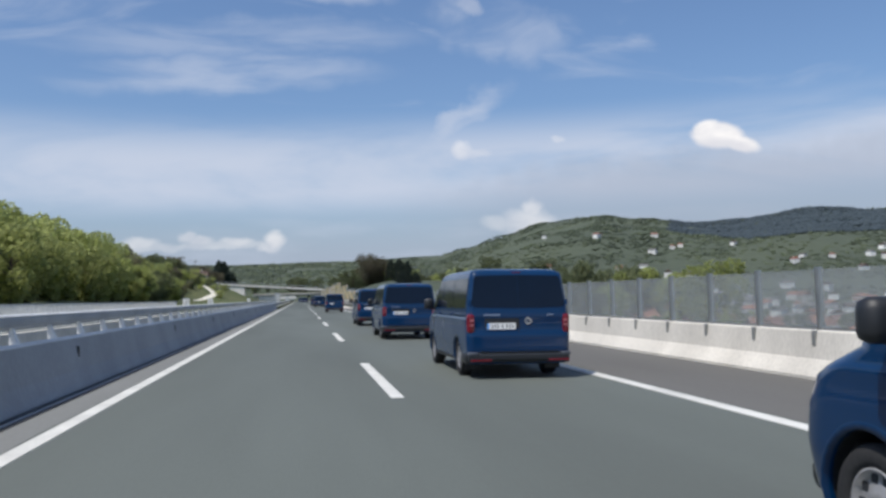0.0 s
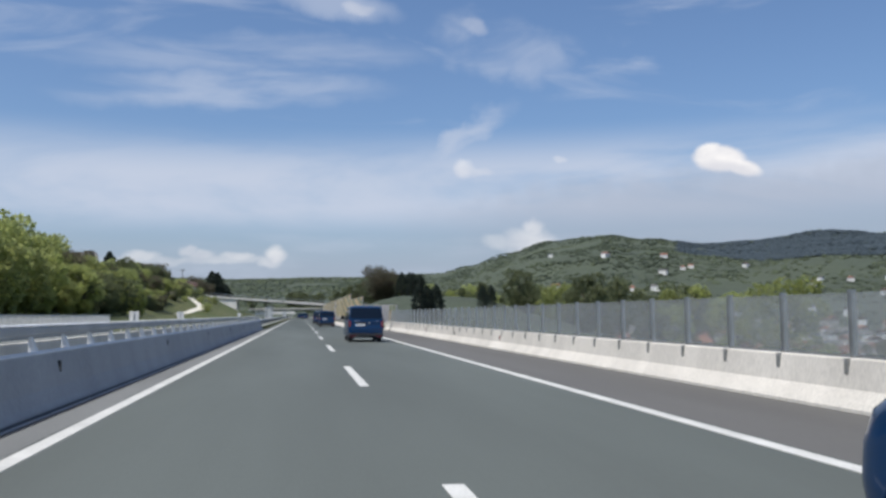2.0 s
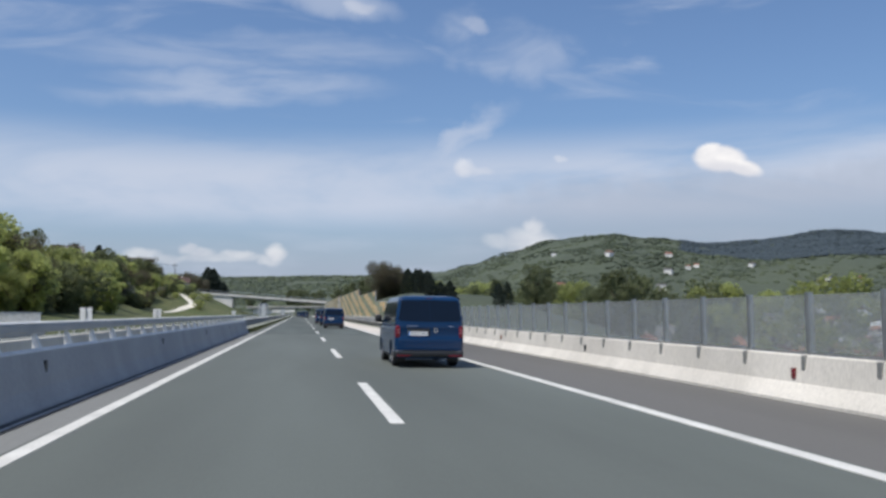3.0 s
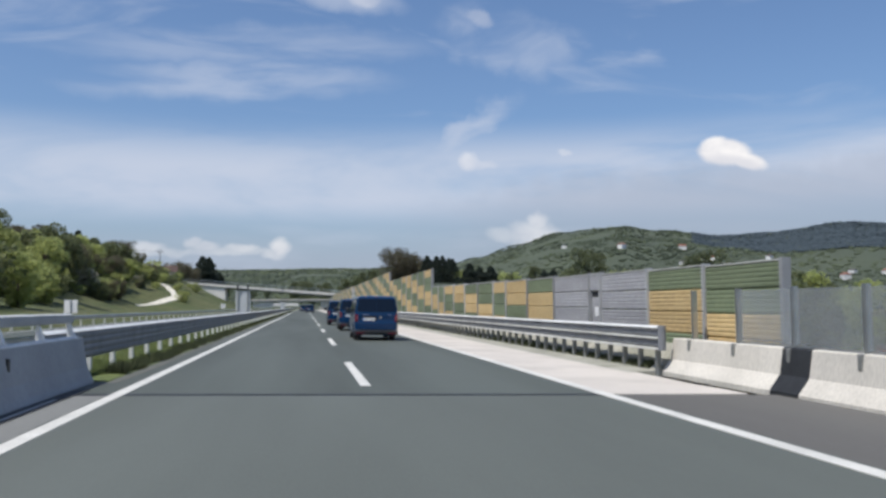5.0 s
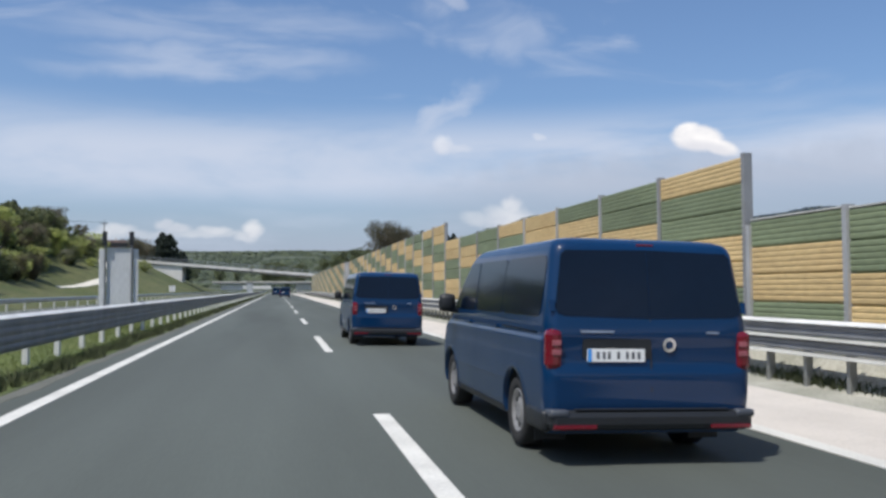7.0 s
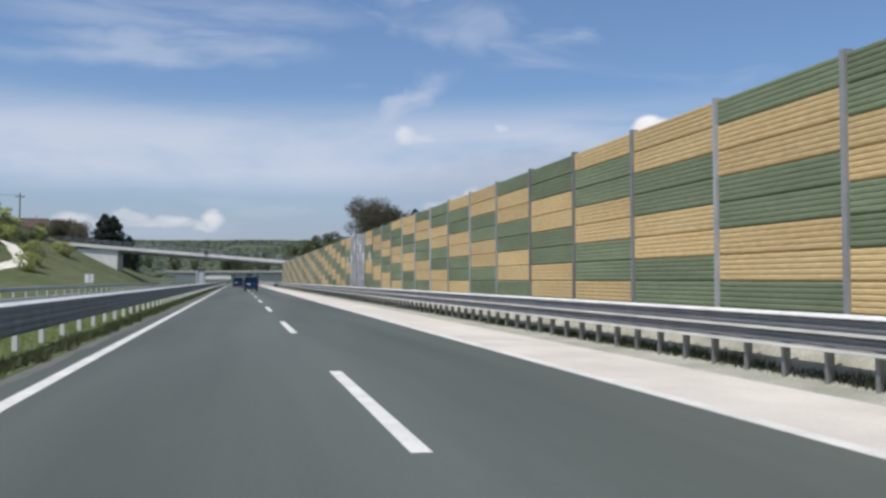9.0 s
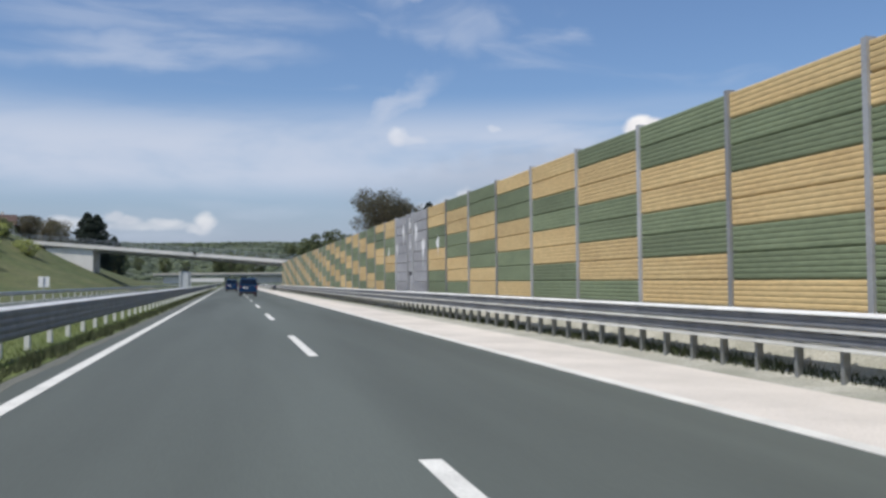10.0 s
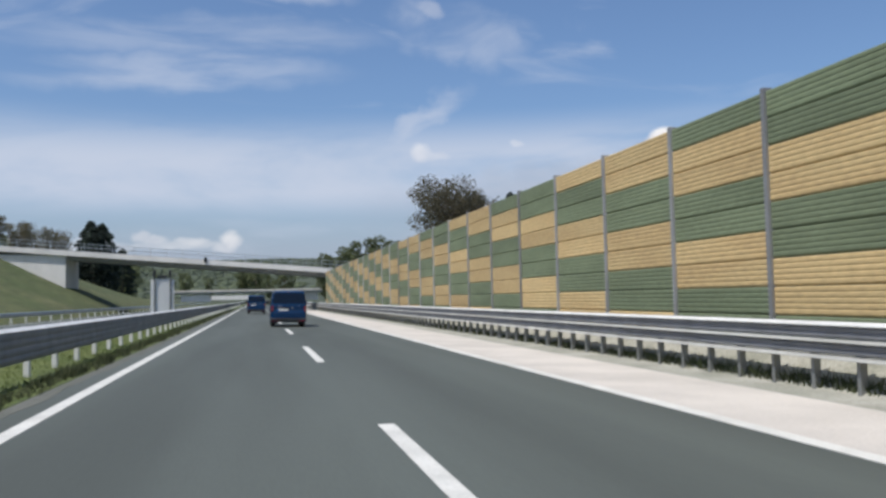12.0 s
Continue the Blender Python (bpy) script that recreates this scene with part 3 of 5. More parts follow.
def build_ground():
    xs = [-14.5, -14.2, -3.6, -3.3, -2.2, -1.1, -0.9, 9.8, 10.0, 11.0, 12.4, 12.7]
    v, s = 12.7, 1.6
    while v < 4700:
        v, s = v + s, s * 1.075
        xs.append(v)
    v, s = -14.5, 1.6
    while v > -4700:
        v, s = v - s, s * 1.075
        xs.append(v)
    ys = [-40 + 5 * i for i in range(140)]
    v, s = ys[-1], 5.0
    while v < 4700:
        v, s = v + s, s * 1.09
        ys.append(v)
    v, s = -40, 8.0
    while v > -4700:
        v, s = v - s, s * 1.2
        ys.append(v)
    xs, ys = sorted(xs), sorted(ys)
    verts = [(x, y, ground_z(x, y)) for y in ys for x in xs]
    n = len(xs)
    faces = [(j * n + i, j * n + i + 1, j * n + n + i + 1, j * n + n + i) for j in range(len(ys) - 1) for i in range(n - 1)]
    me = bpy.data.meshes.new("ground")
    me.from_pydata(verts, [], faces)
    me.polygons.foreach_set("use_smooth", [True] * len(faces))
    me.materials.append(M["land"])
    tagged(new("ground", me), "green land with meadows, wooded slopes and hills", "ground", kind="structure")


build_ground()


# ---------------- barriers on the viaduct ----------------
def build_right_parapet():
    prof = [(10.50, -0.30), (10.50, -0.20), (10.56, -0.12), (10.70, 0.06), (10.77, 0.50), (10.80, 0.52), (10.98, 0.52), (11.0, 0.50), (11.06, -0.30)]
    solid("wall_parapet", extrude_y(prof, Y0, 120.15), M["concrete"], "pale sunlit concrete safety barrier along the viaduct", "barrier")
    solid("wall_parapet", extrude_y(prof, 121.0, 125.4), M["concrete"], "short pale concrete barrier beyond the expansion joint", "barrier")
    gap = [(x - 0.006 if x < 10.9 else x, z + 0.006) for x, z in prof]
    solid("trim", extrude_y(gap, 120.15, 121.0), M["dark"], "dark cover plate over the barrier's expansion gap", "cover plate")
    screen = thing("wall_screen", "low clear wind screen with steel posts on a concrete barrier", "screen fence", kind="structure")
    post, plate, sheet, rail = bmesh.new(), bmesh.new(), bmesh.new(), bmesh.new()
    box(post, -0.05, 0.05, -0.042, -0.030, 0.0, 1.04)
    box(post, -0.05, 0.05, 0.030, 0.042, 0.0, 1.04)
    box(post, -0.008, 0.008, -0.030, 0.030, 0.0, 1.04)
    box(plate, -0.165, 0.0, -0.045, 0.045, -0.24, 0.0, 0.006)
    box(sheet, -0.006, 0.006, 0.04, 1.84, 0.06, 1.0)
    box(rail, -0.02, 0.02, 0.036, 1.844, 0.005, 0.05)
    me = [as_mesh(post, M["steel"]), as_mesh(plate, M["post_zinc"]), as_mesh(sheet, M["screen"]), as_mesh(rail, M["steel"])]
    y = 66.27 - 1.88 * 56
    while y < 125:
        for name, mesh, x in (("post", me[0], 10.88), ("base_plate", me[1], 10.885), ("pane", me[2], 10.88), ("rail", me[3], 10.88)):
            if name in ("pane", "rail") and y > 122.5:
                continue
            ob = new(name, mesh)
            ob.parent = screen
            ob.location = (x, y, 0.516)
        y += 1.88


def build_left_parapet():
    prof = [(-0.80, -0.1), (-0.80, 0.04), (-0.845, 0.13), (-0.91, 0.30), (-1.0, 0.77), (-1.02, 0.79), (-1.24, 0.79), (-1.26, 0.77), (-1.42, -0.1)]
    # shaded face of the median barrier comes from the darker concrete colour
    solid("wall_parapet", extrude_y(prof, Y0, 122.8), M["concrete_grey_shade"], "concrete median barrier on the viaduct, its shade put into a darker grey", "barrier")
    solid("trim", a_box(-0.85, -0.56, Y0, 121.5, -0.06, 0.024), M["dark"], "dark drainage slot at the foot of the barrier", "drain")
    slab = bmesh.new()
    box(slab, -0.022, 0.022, 0.03, 2.47, 0, 0.010)
    me = as_mesh(slab, M["concrete_grey_shade"])
    drain = thing("trim", "narrow grey concrete covers in the drainage slot", "drain cover", kind="structure")
    y = Y0
    while y < 119:
        ob = new("cover", me)
        ob.parent, ob.location = drain, (-0.655, y, 0.024)
        y += 2.5
    rail = thing("rail", "galvanised steel hand rail on pale brackets over a concrete barrier", "guard rail", kind="structure")
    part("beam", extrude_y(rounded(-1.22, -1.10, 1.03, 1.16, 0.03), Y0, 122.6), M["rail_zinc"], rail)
    # white strips stand for the sunlit top edges of beam and barrier
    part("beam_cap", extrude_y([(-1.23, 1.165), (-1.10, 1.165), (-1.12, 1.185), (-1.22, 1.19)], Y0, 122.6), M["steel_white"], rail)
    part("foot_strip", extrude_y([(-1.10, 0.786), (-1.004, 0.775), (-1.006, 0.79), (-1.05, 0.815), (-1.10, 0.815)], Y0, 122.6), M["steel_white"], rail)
    br = bmesh.new()
    pts = [(0.10, 0.0), (0.06, 0.08), (0.01, 0.22), (-0.03, 0.24), (-0.03, 0.0)]
    a = [br.verts.new((x, -0.045, z)) for x, z in pts]
    b = [br.verts.new((x, 0.045, z)) for x, z in pts]
    br.faces.new(a)
    br.faces.new(b[::-1])
    for i in range(5):
        br.faces.new((a[i], b[i], b[(i + 1) % 5], a[(i + 1) % 5]))
    me = as_mesh(br, M["steel_white"])
    y = 65.8 - 1.667 * 62
    while y < 122.5:
        ob = new("bracket", me)
        ob.parent, ob.location = rail, (-1.13, y, 0.80)
        y += 1.667
    ref = a_box(-0.03, 0.02, -0.05, 0.05, -0.09, 0.09, bevel=0.008)
    first = solid("reflector", ref, M["plastic"], "small dark reflector box on the concrete barrier", "reflector", kind="", group="barrier reflectors")
    for k, y in enumerate([15.0 + 10.4 * i for i in range(-5, 11)]):
        ob = first if k == 0 else copy_thing(first, Matrix())
        ob.matrix_basis = pose(-0.965, y, 0.56)
    red = solid("reflector", a_box(-0.03, 0.02, -0.05, 0.05, -0.09, 0.09, bevel=0.008), M["red"], "small red reflector on the pale concrete barrier", "reflector", kind="", group="barrier reflectors")
    for k in range(2):
        ob = red if k == 0 else copy_thing(red, Matrix())
        ob.matrix_basis = pose(10.715, 77.8 + 21.1 * k, 0.21)
        copy_thing(first, Matrix()).matrix_basis = pose(10.715, 88.4 + 21.1 * k, 0.21)
    # the barrier and railing of the other carriageway
    solid("wall_parapet", extrude_y([(-3.4, -0.3), (-3.2, 0.3), (-3.15, 0.78), (-2.95, 0.78), (-2.9, 0.3), (-2.85, -0.3)], Y0, 122.8), M["concrete"], "grey concrete barrier of the opposite carriageway", "barrier")
    far = thing("rail", "pale upright railing along the outer edge of the opposite carriageway", "railing", kind="structure")
    part("top_rail", a_box(-15.04, -14.96, Y0, 127.0, 1.42, 1.49), M["steel_white"], far)
    part("bottom_rail", a_box(-15.03, -14.97, Y0, 127.0, 0.52, 0.57), M["steel_white"], far)
    bm = bmesh.new()
    y = Y0
    while y < 127:
        vs = [bm.verts.new((-15 + dx, y + dy, z)) for z in (0.5, 1.44) for dx, dy in ((-0.02, -0.05), (0.02, -0.05), (0.02, 0.05), (-0.02, 0.05))]
        for i in range(4):
            bm.faces.new((vs[i], vs[(i + 1) % 4], vs[4 + (i + 1) % 4], vs[4 + i]))
        y += 0.24
    tagged(part("pickets", bm, M["steel_white"], far), kind="stuff")
    part("kerb", a_box(-15.3, -14.7, Y0, 127.0, -0.5, 0.5), M["concrete"], far)


build_right_parapet()
build_left_parapet()


# ---------------- steel guard rails ----------------
def w_beam(x, z0, z1, side, t=0.012, deep=0.075):
    """Outline of a waved sheet, its waves towards side."""
    h = z1 - z0
    wave = [(0.0, 0.0), (0.2, 0.06), (1.0, 0.18), (1.0, 0.34), (0.2, 0.46), (0.2, 0.54), (1.0, 0.66), (1.0, 0.82), (0.2, 0.94), (0.0, 1.0)]
    front = [(x + side * d * deep, z0 + h * k) for d, k in wave]
    return front + [(px - side * t, pz) for px, pz in front[::-1]]


def ledge(x, z, side, wide=0.12, high=0.05):
    """An added ledge for a beam's sunlit top, sloping towards side to face the sky."""
    return [(x, z), (x + side * wide, z - high), (x + side * wide, z - high - 0.012), (x, z - 0.02)]


def build_guard_rails():
    right = thing("rail", "galvanised steel guard rail with darkened waved beams and pale ledges for their sunlit tops beside the gravel shoulder", "guard rail", kind="structure")
    part("upper_beam", extrude_y(w_beam(10.40, 0.56, 0.745, -1, deep=0.03), 125.2, Y1, step=4), M["steel_dull_shade"], right)
    part("lower_beam", extrude_y(w_beam(10.38, 0.335, 0.50, -1, deep=0.03), 125.2, Y1, step=4), M["steel_dull_shade"], right)
    # pale ledges added where the beam tops catch the sun
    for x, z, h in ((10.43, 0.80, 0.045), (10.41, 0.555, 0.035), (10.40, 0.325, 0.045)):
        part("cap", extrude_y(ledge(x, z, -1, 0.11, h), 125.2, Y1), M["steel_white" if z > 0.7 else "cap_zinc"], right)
    end = bmesh.new()
    tube(end, (10.42, 125.2, 0.26), (10.42, 125.2, 0.80), 0.09, n=14)
    part("end_piece", end, M["steel_dull_shade"], right)
    post = as_mesh(a_box(-0.03, 0.09, -0.037, 0.037, -0.40, 0.74, bevel=0.008), M["post_zinc"])
    y = 125.52
    while y < 400:
        ob = new("post", post)
        ob.parent, ob.location = right, (10.43, y, 0)
        y += 0.988
    left = thing("rail", "galvanised steel median guard rail with a pale ledge for its sunlit top on pale posts in the grass", "guard rail", kind="structure")
    part("upper_beam", extrude_y(w_beam(-1.49, 0.57, 0.83, 1, deep=0.013), 122.4, Y1, step=4), M["steel_dull_shade"], left)
    part("lower_beam", extrude_y(w_beam(-1.49, 0.31, 0.565, 1, deep=0.013), 122.4, Y1, step=4), M["steel_dull_shade"], left)
    # bright top line of the beam, made as a pale added ledge
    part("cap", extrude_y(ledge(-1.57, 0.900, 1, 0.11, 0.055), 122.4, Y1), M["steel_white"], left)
    post = as_mesh(a_box(-0.05, 0.05, -0.06, 0.06, -0.30, 0.82, bevel=0.01), M["steel_white"])
    y = 142.71 - 2.13 * 9
    while y < 480:
        ob = new("post", post)
        ob.parent, ob.location = left, (-1.57, y, 0)
        y += 2.13
    far = thing("rail", "guard rail at the outer edge of the opposite carriageway", "guard rail", kind="structure")
    part("beam", extrude_y(w_beam(-14.5, 0.42, 0.74, 1), 128.0, Y1, step=8), M["steel"], far)
    back = thing("rail", "guard rail on the far side of the median", "guard rail", kind="structure")
    part("beam", extrude_y(w_beam(-2.7, 0.42, 0.74, -1), 122.8, Y1, step=8), M["steel"], back)
    for ob, x in ((far, -14.56), (back, -2.64)):
        y = 130.0
        while y < 420:
            p = new("post", post)
            p.parent, p.location = ob, (x, y, -0.16)
            y += 4.0


build_guard_rails()


# ---------------- noise wall ----------------
WALL_X = 11.30


def panel_mesh(mat, length, h=0.5):
    """A ribbed panel, rounded ribs along its length."""
    prof = [(0.10, 0.004), (0.035, 0.004)]
    ribs = 5
    for i in range(ribs):
        a, b = 0.02 + (h - 0.03) * i / ribs, 0.02 + (h - 0.03) * (i + 1) / ribs
        prof += [(0.009, a + 0.008), (0.0, a + 0.024), (0.0, b - 0.018), (0.009, b - 0.004)]
    prof += [(0.035, h - 0.004), (0.10, h - 0.004)]
    return as_mesh(extrude_y(prof, 0.046, length - 0.046), mat)


def wall_bays():
    """(start, length, shift of the colours or 'grey', section) of each bay along the wall."""
    bays = [(121.8, 3.1, 0, "low"), (124.9, 3.1, 3, "low"), (128.0, 3.5, "grey", "low"), (131.5, 1.0, "grey", "low"), (132.5, 3.7, "grey", "low")]
    ends = (136.2, 139.8, 143.4, 145.9, 149.45, 152.95, 156.45, 159.85, 162.25, 165.05)
    bays += [(a, b - a, (3 - j) % 4, "low") for j, (a, b) in enumerate(zip(ends, ends[1:]))]
    bays += [(165.15 + 3.66 * j, 3.66, (1 - j) % 4, "middle") for j in range(8)]
    bays += [(194.43 + 3.587 * j, 3.587, (2 + 16 - j) % 4, "high") for j in range(17)]
    bays += [(255.4, 3.45, "grey", "high"), (258.85, 1.2, "grey", "high"), (260.05, 3.35, "grey", "high")]
    bays += [(263.4 + 3.54 * j, 3.54, (2 - j) % 4, "high") for j in range(4)] + [(277.56 + 3.68 * j, 3.68, (2 - j) % 4, "high") for j in range(26)]
    return bays


def build_noise_wall():
    cache, walls = {}, {}
    labels = {"low": "low ribbed noise wall of green, ochre and grey panels", "middle": "ribbed noise wall of green and ochre panels, of middle height",
              "high": "tall ribbed noise wall of green and ochre panels between steel posts"}
    rows_of, posts, rest, made = {"low": 5, "middle": 8, "high": 10}, {}, {}, 0
    for tag, top in (("low", 2.4), ("middle", 3.78), ("high", 4.74)):
        pw = bmesh.new()
        box(pw, -0.03, 0.10, -0.058, -0.048, -0.6, top + 0.05)
        box(pw, -0.03, 0.10, 0.048, 0.058, -0.6, top + 0.05)
        box(pw, -0.05, -0.03, -0.058, 0.058, -0.6, top + 0.05)
        box(pw, 0.10, 0.12, -0.058, 0.058, -0.6, top + 0.05)
        posts[tag] = as_mesh(pw, M["wall_post"])
        walls[tag] = thing("wall_noise", labels[tag], "noise wall", kind="structure")
    for y, length, shift, tag in wall_bays():
        wall = walls[tag]
        top = {"low": 2.06 + (y - 122) * 0.0115, "middle": 3.78, "high": 4.74 + 0.08 * smooth(y, 256, 268)}[tag]
        ob = new("post", posts[tag])
        ob.parent, ob.location = wall, (WALL_X, y, top - {"low": 2.4, "middle": 3.78, "high": 4.74}[tag])
        part("plinth", a_box(WALL_X + 0.005, WALL_X + 0.095, y + 0.08, y + length - 0.08, -0.9, top - rows_of[tag] * 0.5), M["concrete"], wall)
        narrow = length < 1.5
        if tag == "low":
            part("coping", a_box(WALL_X - 0.012, WALL_X + 0.11, y + 0.062, y + length - 0.062, top + 0.003, top + 0.035, bevel=0.006), M["cap_zinc"], wall)
        clear = top - 0.5 * int((top - (1.6 if tag == "low" else 1.75)) / 0.5)
        for r in range(rows_of[tag]):
            z = top - 0.5 * (r + 1)
            if narrow and z < clear - 0.01:
                continue
            kind = "grey" if shift == "grey" else "yellow" if (r - shift) % 4 in (2, 3) else "green"
            key = (kind, round(length, 2))
            if key not in cache:
                cache[key] = panel_mesh(M[kind], length)
            if y > 303:
                rest.setdefault(key, []).append((y, z))
                continue
            ob = new("panel", cache[key])
            ob.parent, ob.location = wall, (WALL_X, y, z)
        if narrow:
            head = clear
            door = tagged(new("door"), "grey steel service door set back in the noise wall")
            door.parent, door.location = wall, (WALL_X + 0.05, y, 0)
            part("leaf", a_box(0.0, 0.05, 0.10, length - 0.10, -0.5, head - 0.18, bevel=0.008), M["grey"], door)
            part("gap", a_box(0.02, 0.05, 0.09, length - 0.09, head - 0.17, head - 0.004), M["dark"], door)
            part("handle", a_box(-0.05, 0.0, 0.20, 0.32, 0.55, 0.62, bevel=0.01), M["plastic"], door)
            if tag == "low":
                part("notice", a_box(-0.02, -0.004, 0.30, 0.62, 0.92, 1.2, bevel=0.004), M["patch"], door)
    ob = new("post", posts["low"])
    ob.parent, ob.location = walls["low"], (WALL_X - 0.001, 165.02, 0)
    for (kind, length), places in rest.items():
        src = cache[(kind, length)]
        vs = np.array([v.co[:] for v in src.vertices])
        fs = [tuple(p.vertices) for p in src.polygons]
        verts, faces = [], []
        for y, z in places:
            o = len(verts)
            verts += (vs + (WALL_X, y, z)).tolist()
            faces += [tuple(o + i for i in f) for f in fs]
        me = bpy.data.meshes.new("panels")
        me.from_pydata(verts, [], faces)
        me.materials.append(M[kind])
        ob = tagged(new("far_panels", me), kind="stuff")
        ob.parent = walls["high"]


build_noise_wall()


def white_patch(y, z, w, h, seed):
    """A blot of white paint with a ragged outline and a run below it."""
    rng = random.Random(seed)
    bm = bmesh.new()
    pts = []
    for i in range(22):
        a = 2 * math.pi * i / 22
        r = 0.82 + 0.20 * math.sin(3 * a + seed) + rng.uniform(-0.18, 0.18)
        pts.append((w / 2 * r * math.cos(a), h / 2 * r * math.sin(a)))
    for pts2 in (pts, [(-0.04, -h * 0.4), (0.05, -h * 0.4), (0.02, -h * 0.95)]):
        a = [bm.verts.new((WALL_X - 0.010, y + p, z + q)) for p, q in pts2]
        b = [bm.verts.new((WALL_X - 0.002, y + p, z + q)) for p, q in pts2]
        bm.faces.new(a)
        bm.faces.new(b[::-1])
        for i in range(len(a)):
            j = (i + 1) % len(a)
            bm.faces.new((a[i], a[j], b[j], b[i]))
    ob = solid("paint_patch", bm, M["patch"], "ragged white paint blot on the noise wall", "paint patch", kind="", group="white blots")
    return ob


for k, (y, z, w, h) in enumerate(((261.21, 3.96, 0.62, 0.75), (259.5, 4.25, 0.35, 0.7), (259.5, 3.13, 0.35, 0.5), (258.0, 3.7, 0.62, 1.0), (256.4, 2.94, 0.72, 1.0), (263.0, 3.05, 0.5, 0.7), (253.4, 2.99, 0.62, 0.62), (265.6, 3.0, 0.4, 0.55))):
    white_patch(y, z, w, h, k + 2)


# ---------------- bridge over the road ----------------
def build_bridge():
    y0, y1 = 376.0, 385.0

    def deck(x):
        return 8.77 + (x + 30) * (5.38 - 8.77) / 42.0

    bridge = thing("bridge", "pale concrete road bridge sloping over the motorway", "bridge", kind="structure")
    xs = [-46 + 4 * i for i in range(20)]

    def sweep(z0, z1, ya, yb):
        bm = bmesh.new()
        rings = [[bm.verts.new((x, y, deck(x) + z)) for y, z in ((ya, z0), (yb, z0), (yb, z1), (ya, z1))] for x in xs]
        for a, b in zip(rings, rings[1:]):
            for i in range(4):
                bm.faces.new((a[i], a[(i + 1) % 4], b[(i + 1) % 4], b[i]))
        bm.faces.new(rings[0])
        bm.faces.new(rings[-1])
        return bm

    part("deck", sweep(-1.05, -0.35, y0 + 1.0, y1 - 1.0), M["concrete_grey_shade"], bridge)
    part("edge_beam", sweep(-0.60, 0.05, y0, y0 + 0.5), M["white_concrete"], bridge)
    part("edge_beam", sweep(-0.45, 0.0, y1 - 0.5, y1), M["concrete"], bridge)
    part("slab", sweep(-0.40, -0.10, y0 + 0.4, y1 - 0.4), M["asphalt"], bridge)
    for y in (y0 + 0.2, y1 - 0.2):
        part("hand_rail", sweep(1.02, 1.08, y - 0.03, y + 0.03), M["steel"], bridge)
        part("hand_rail", sweep(0.48, 0.52, y - 0.02, y + 0.02), M["steel"], bridge)
    post = as_mesh(a_box(-0.03, 0.03, -0.03, 0.03, 0, 1.05), M["steel"])
    x = -45.0
    while x < 30:
        for y in (y0 + 0.2, y1 - 0.2):
            ob = new("post", post)
            ob.parent, ob.location = bridge, (x, y, deck(x))
        x += 2.0
    ab = bmesh.new()
    box(ab, -29.0, -21.3, y0 + 0.4, y1 - 0.4, -1.0, deck(-25) - 0.75)
    part("abutment", ab, M["white_concrete"], bridge)
    ab = bmesh.new()
    box(ab, 12.6, 13.8, y0 + 1, y1 - 1, -1.0, deck(13) - 0.9)
    part("pier", ab, M["concrete"], bridge)
    sign = thing("lamp", "small dark lamp fixed to the bridge edge beam", "lamp")
    part("housing", a_box(-4.3, -3.9, y0 - 0.2, y0 - 0.005, deck(-4) - 0.25, deck(-4) + 0.35, bevel=0.04), M["plastic"], sign)
    # a second crossing far beyond
    far = thing("bridge", "distant pale concrete overpass across the motorway", "bridge", kind="structure")
    part("deck", a_box(-30, 40, 600, 608, 4.2, 5.4), M["concrete_grey_shade"], far)
    part("edge_beam", a_box(-30, 40, 599.6, 600, 4.9, 5.6), M["concrete"], far)
    part("abutment", a_box(-26, -15.0, 601, 607, -1, 3.9), M["white_concrete"], far)
    solid("wall_far", a_box(-19, -1, 640, 641, -1, 3.6), M["white_concrete"], "pale retaining wall where the road bends away", "retaining wall")
    part("abutment", a_box(12, 26, 601, 607, -1, 4.3), M["concrete"], far)


build_bridge()


# ---------------- signs in the median ----------------
def road_sign(x0, x1, y, z0, z1, tall):
    s = thing("road_sign", "white sheet-metal road sign seen from behind on two dark posts", "road sign", group="median signs")
    w = x1 - x0
    part("panel", a_box(x0, x1, y, y + 0.04, z0, z1, bevel=0.012), M["sheet"], s)
    for x in (x0 - 0.035, x1 + 0.035):
        part("post", a_box(x - 0.022, x + 0.022, y - 0.10, y - 0.005, -0.25, tall, bevel=0.01), M["steel_dull_shade"], s)
        part("lamp_box", a_box(x - 0.07, x + 0.07, y - 0.16, y - 0.105, z1 + 0.08, tall + 0.02, bevel=0.02), M["plastic"], s)
    part("brace", a_box(x0 + 0.1, x1 - 0.1, y - 0.06, y - 0.005, z1 + 0.02, z1 + 0.16, bevel=0.01), M["plastic"], s)
    for x in (x0 - 0.22, x1 + 0.07):
        part("edge_board", a_box(x, x + 0.15, y - 0.02, y + 0.02, z0, z1 - 0.04, bevel=0.01), M["sheet"], s)
    return s


road_sign(-2.58, -1.86, 178.4, 0.55, 2.60, 3.08)
road_sign(-2.52, -1.84, 305.0, 0.60, 2.46, 2.85)


def plate_sign(x, y, z):
    s = thing("road_sign", "small white sign plate on a post beside the opposite carriageway", "road sign", group="verge signs")
    part("post", a_box(x - 0.04, x + 0.04, y - 0.04, y + 0.04, -0.6, z, bevel=0.01), M["steel"], s)
    part("plate", a_box(x - 0.5, x + 0.5, y + 0.045, y + 0.075, z - 1.05, z, bevel=0.01), M["patch"], s)


for y, z in ((179.0, 1.95), (142.0, 1.9), (307.0, 2.05)):
    plate_sign(-15.6, y, z)
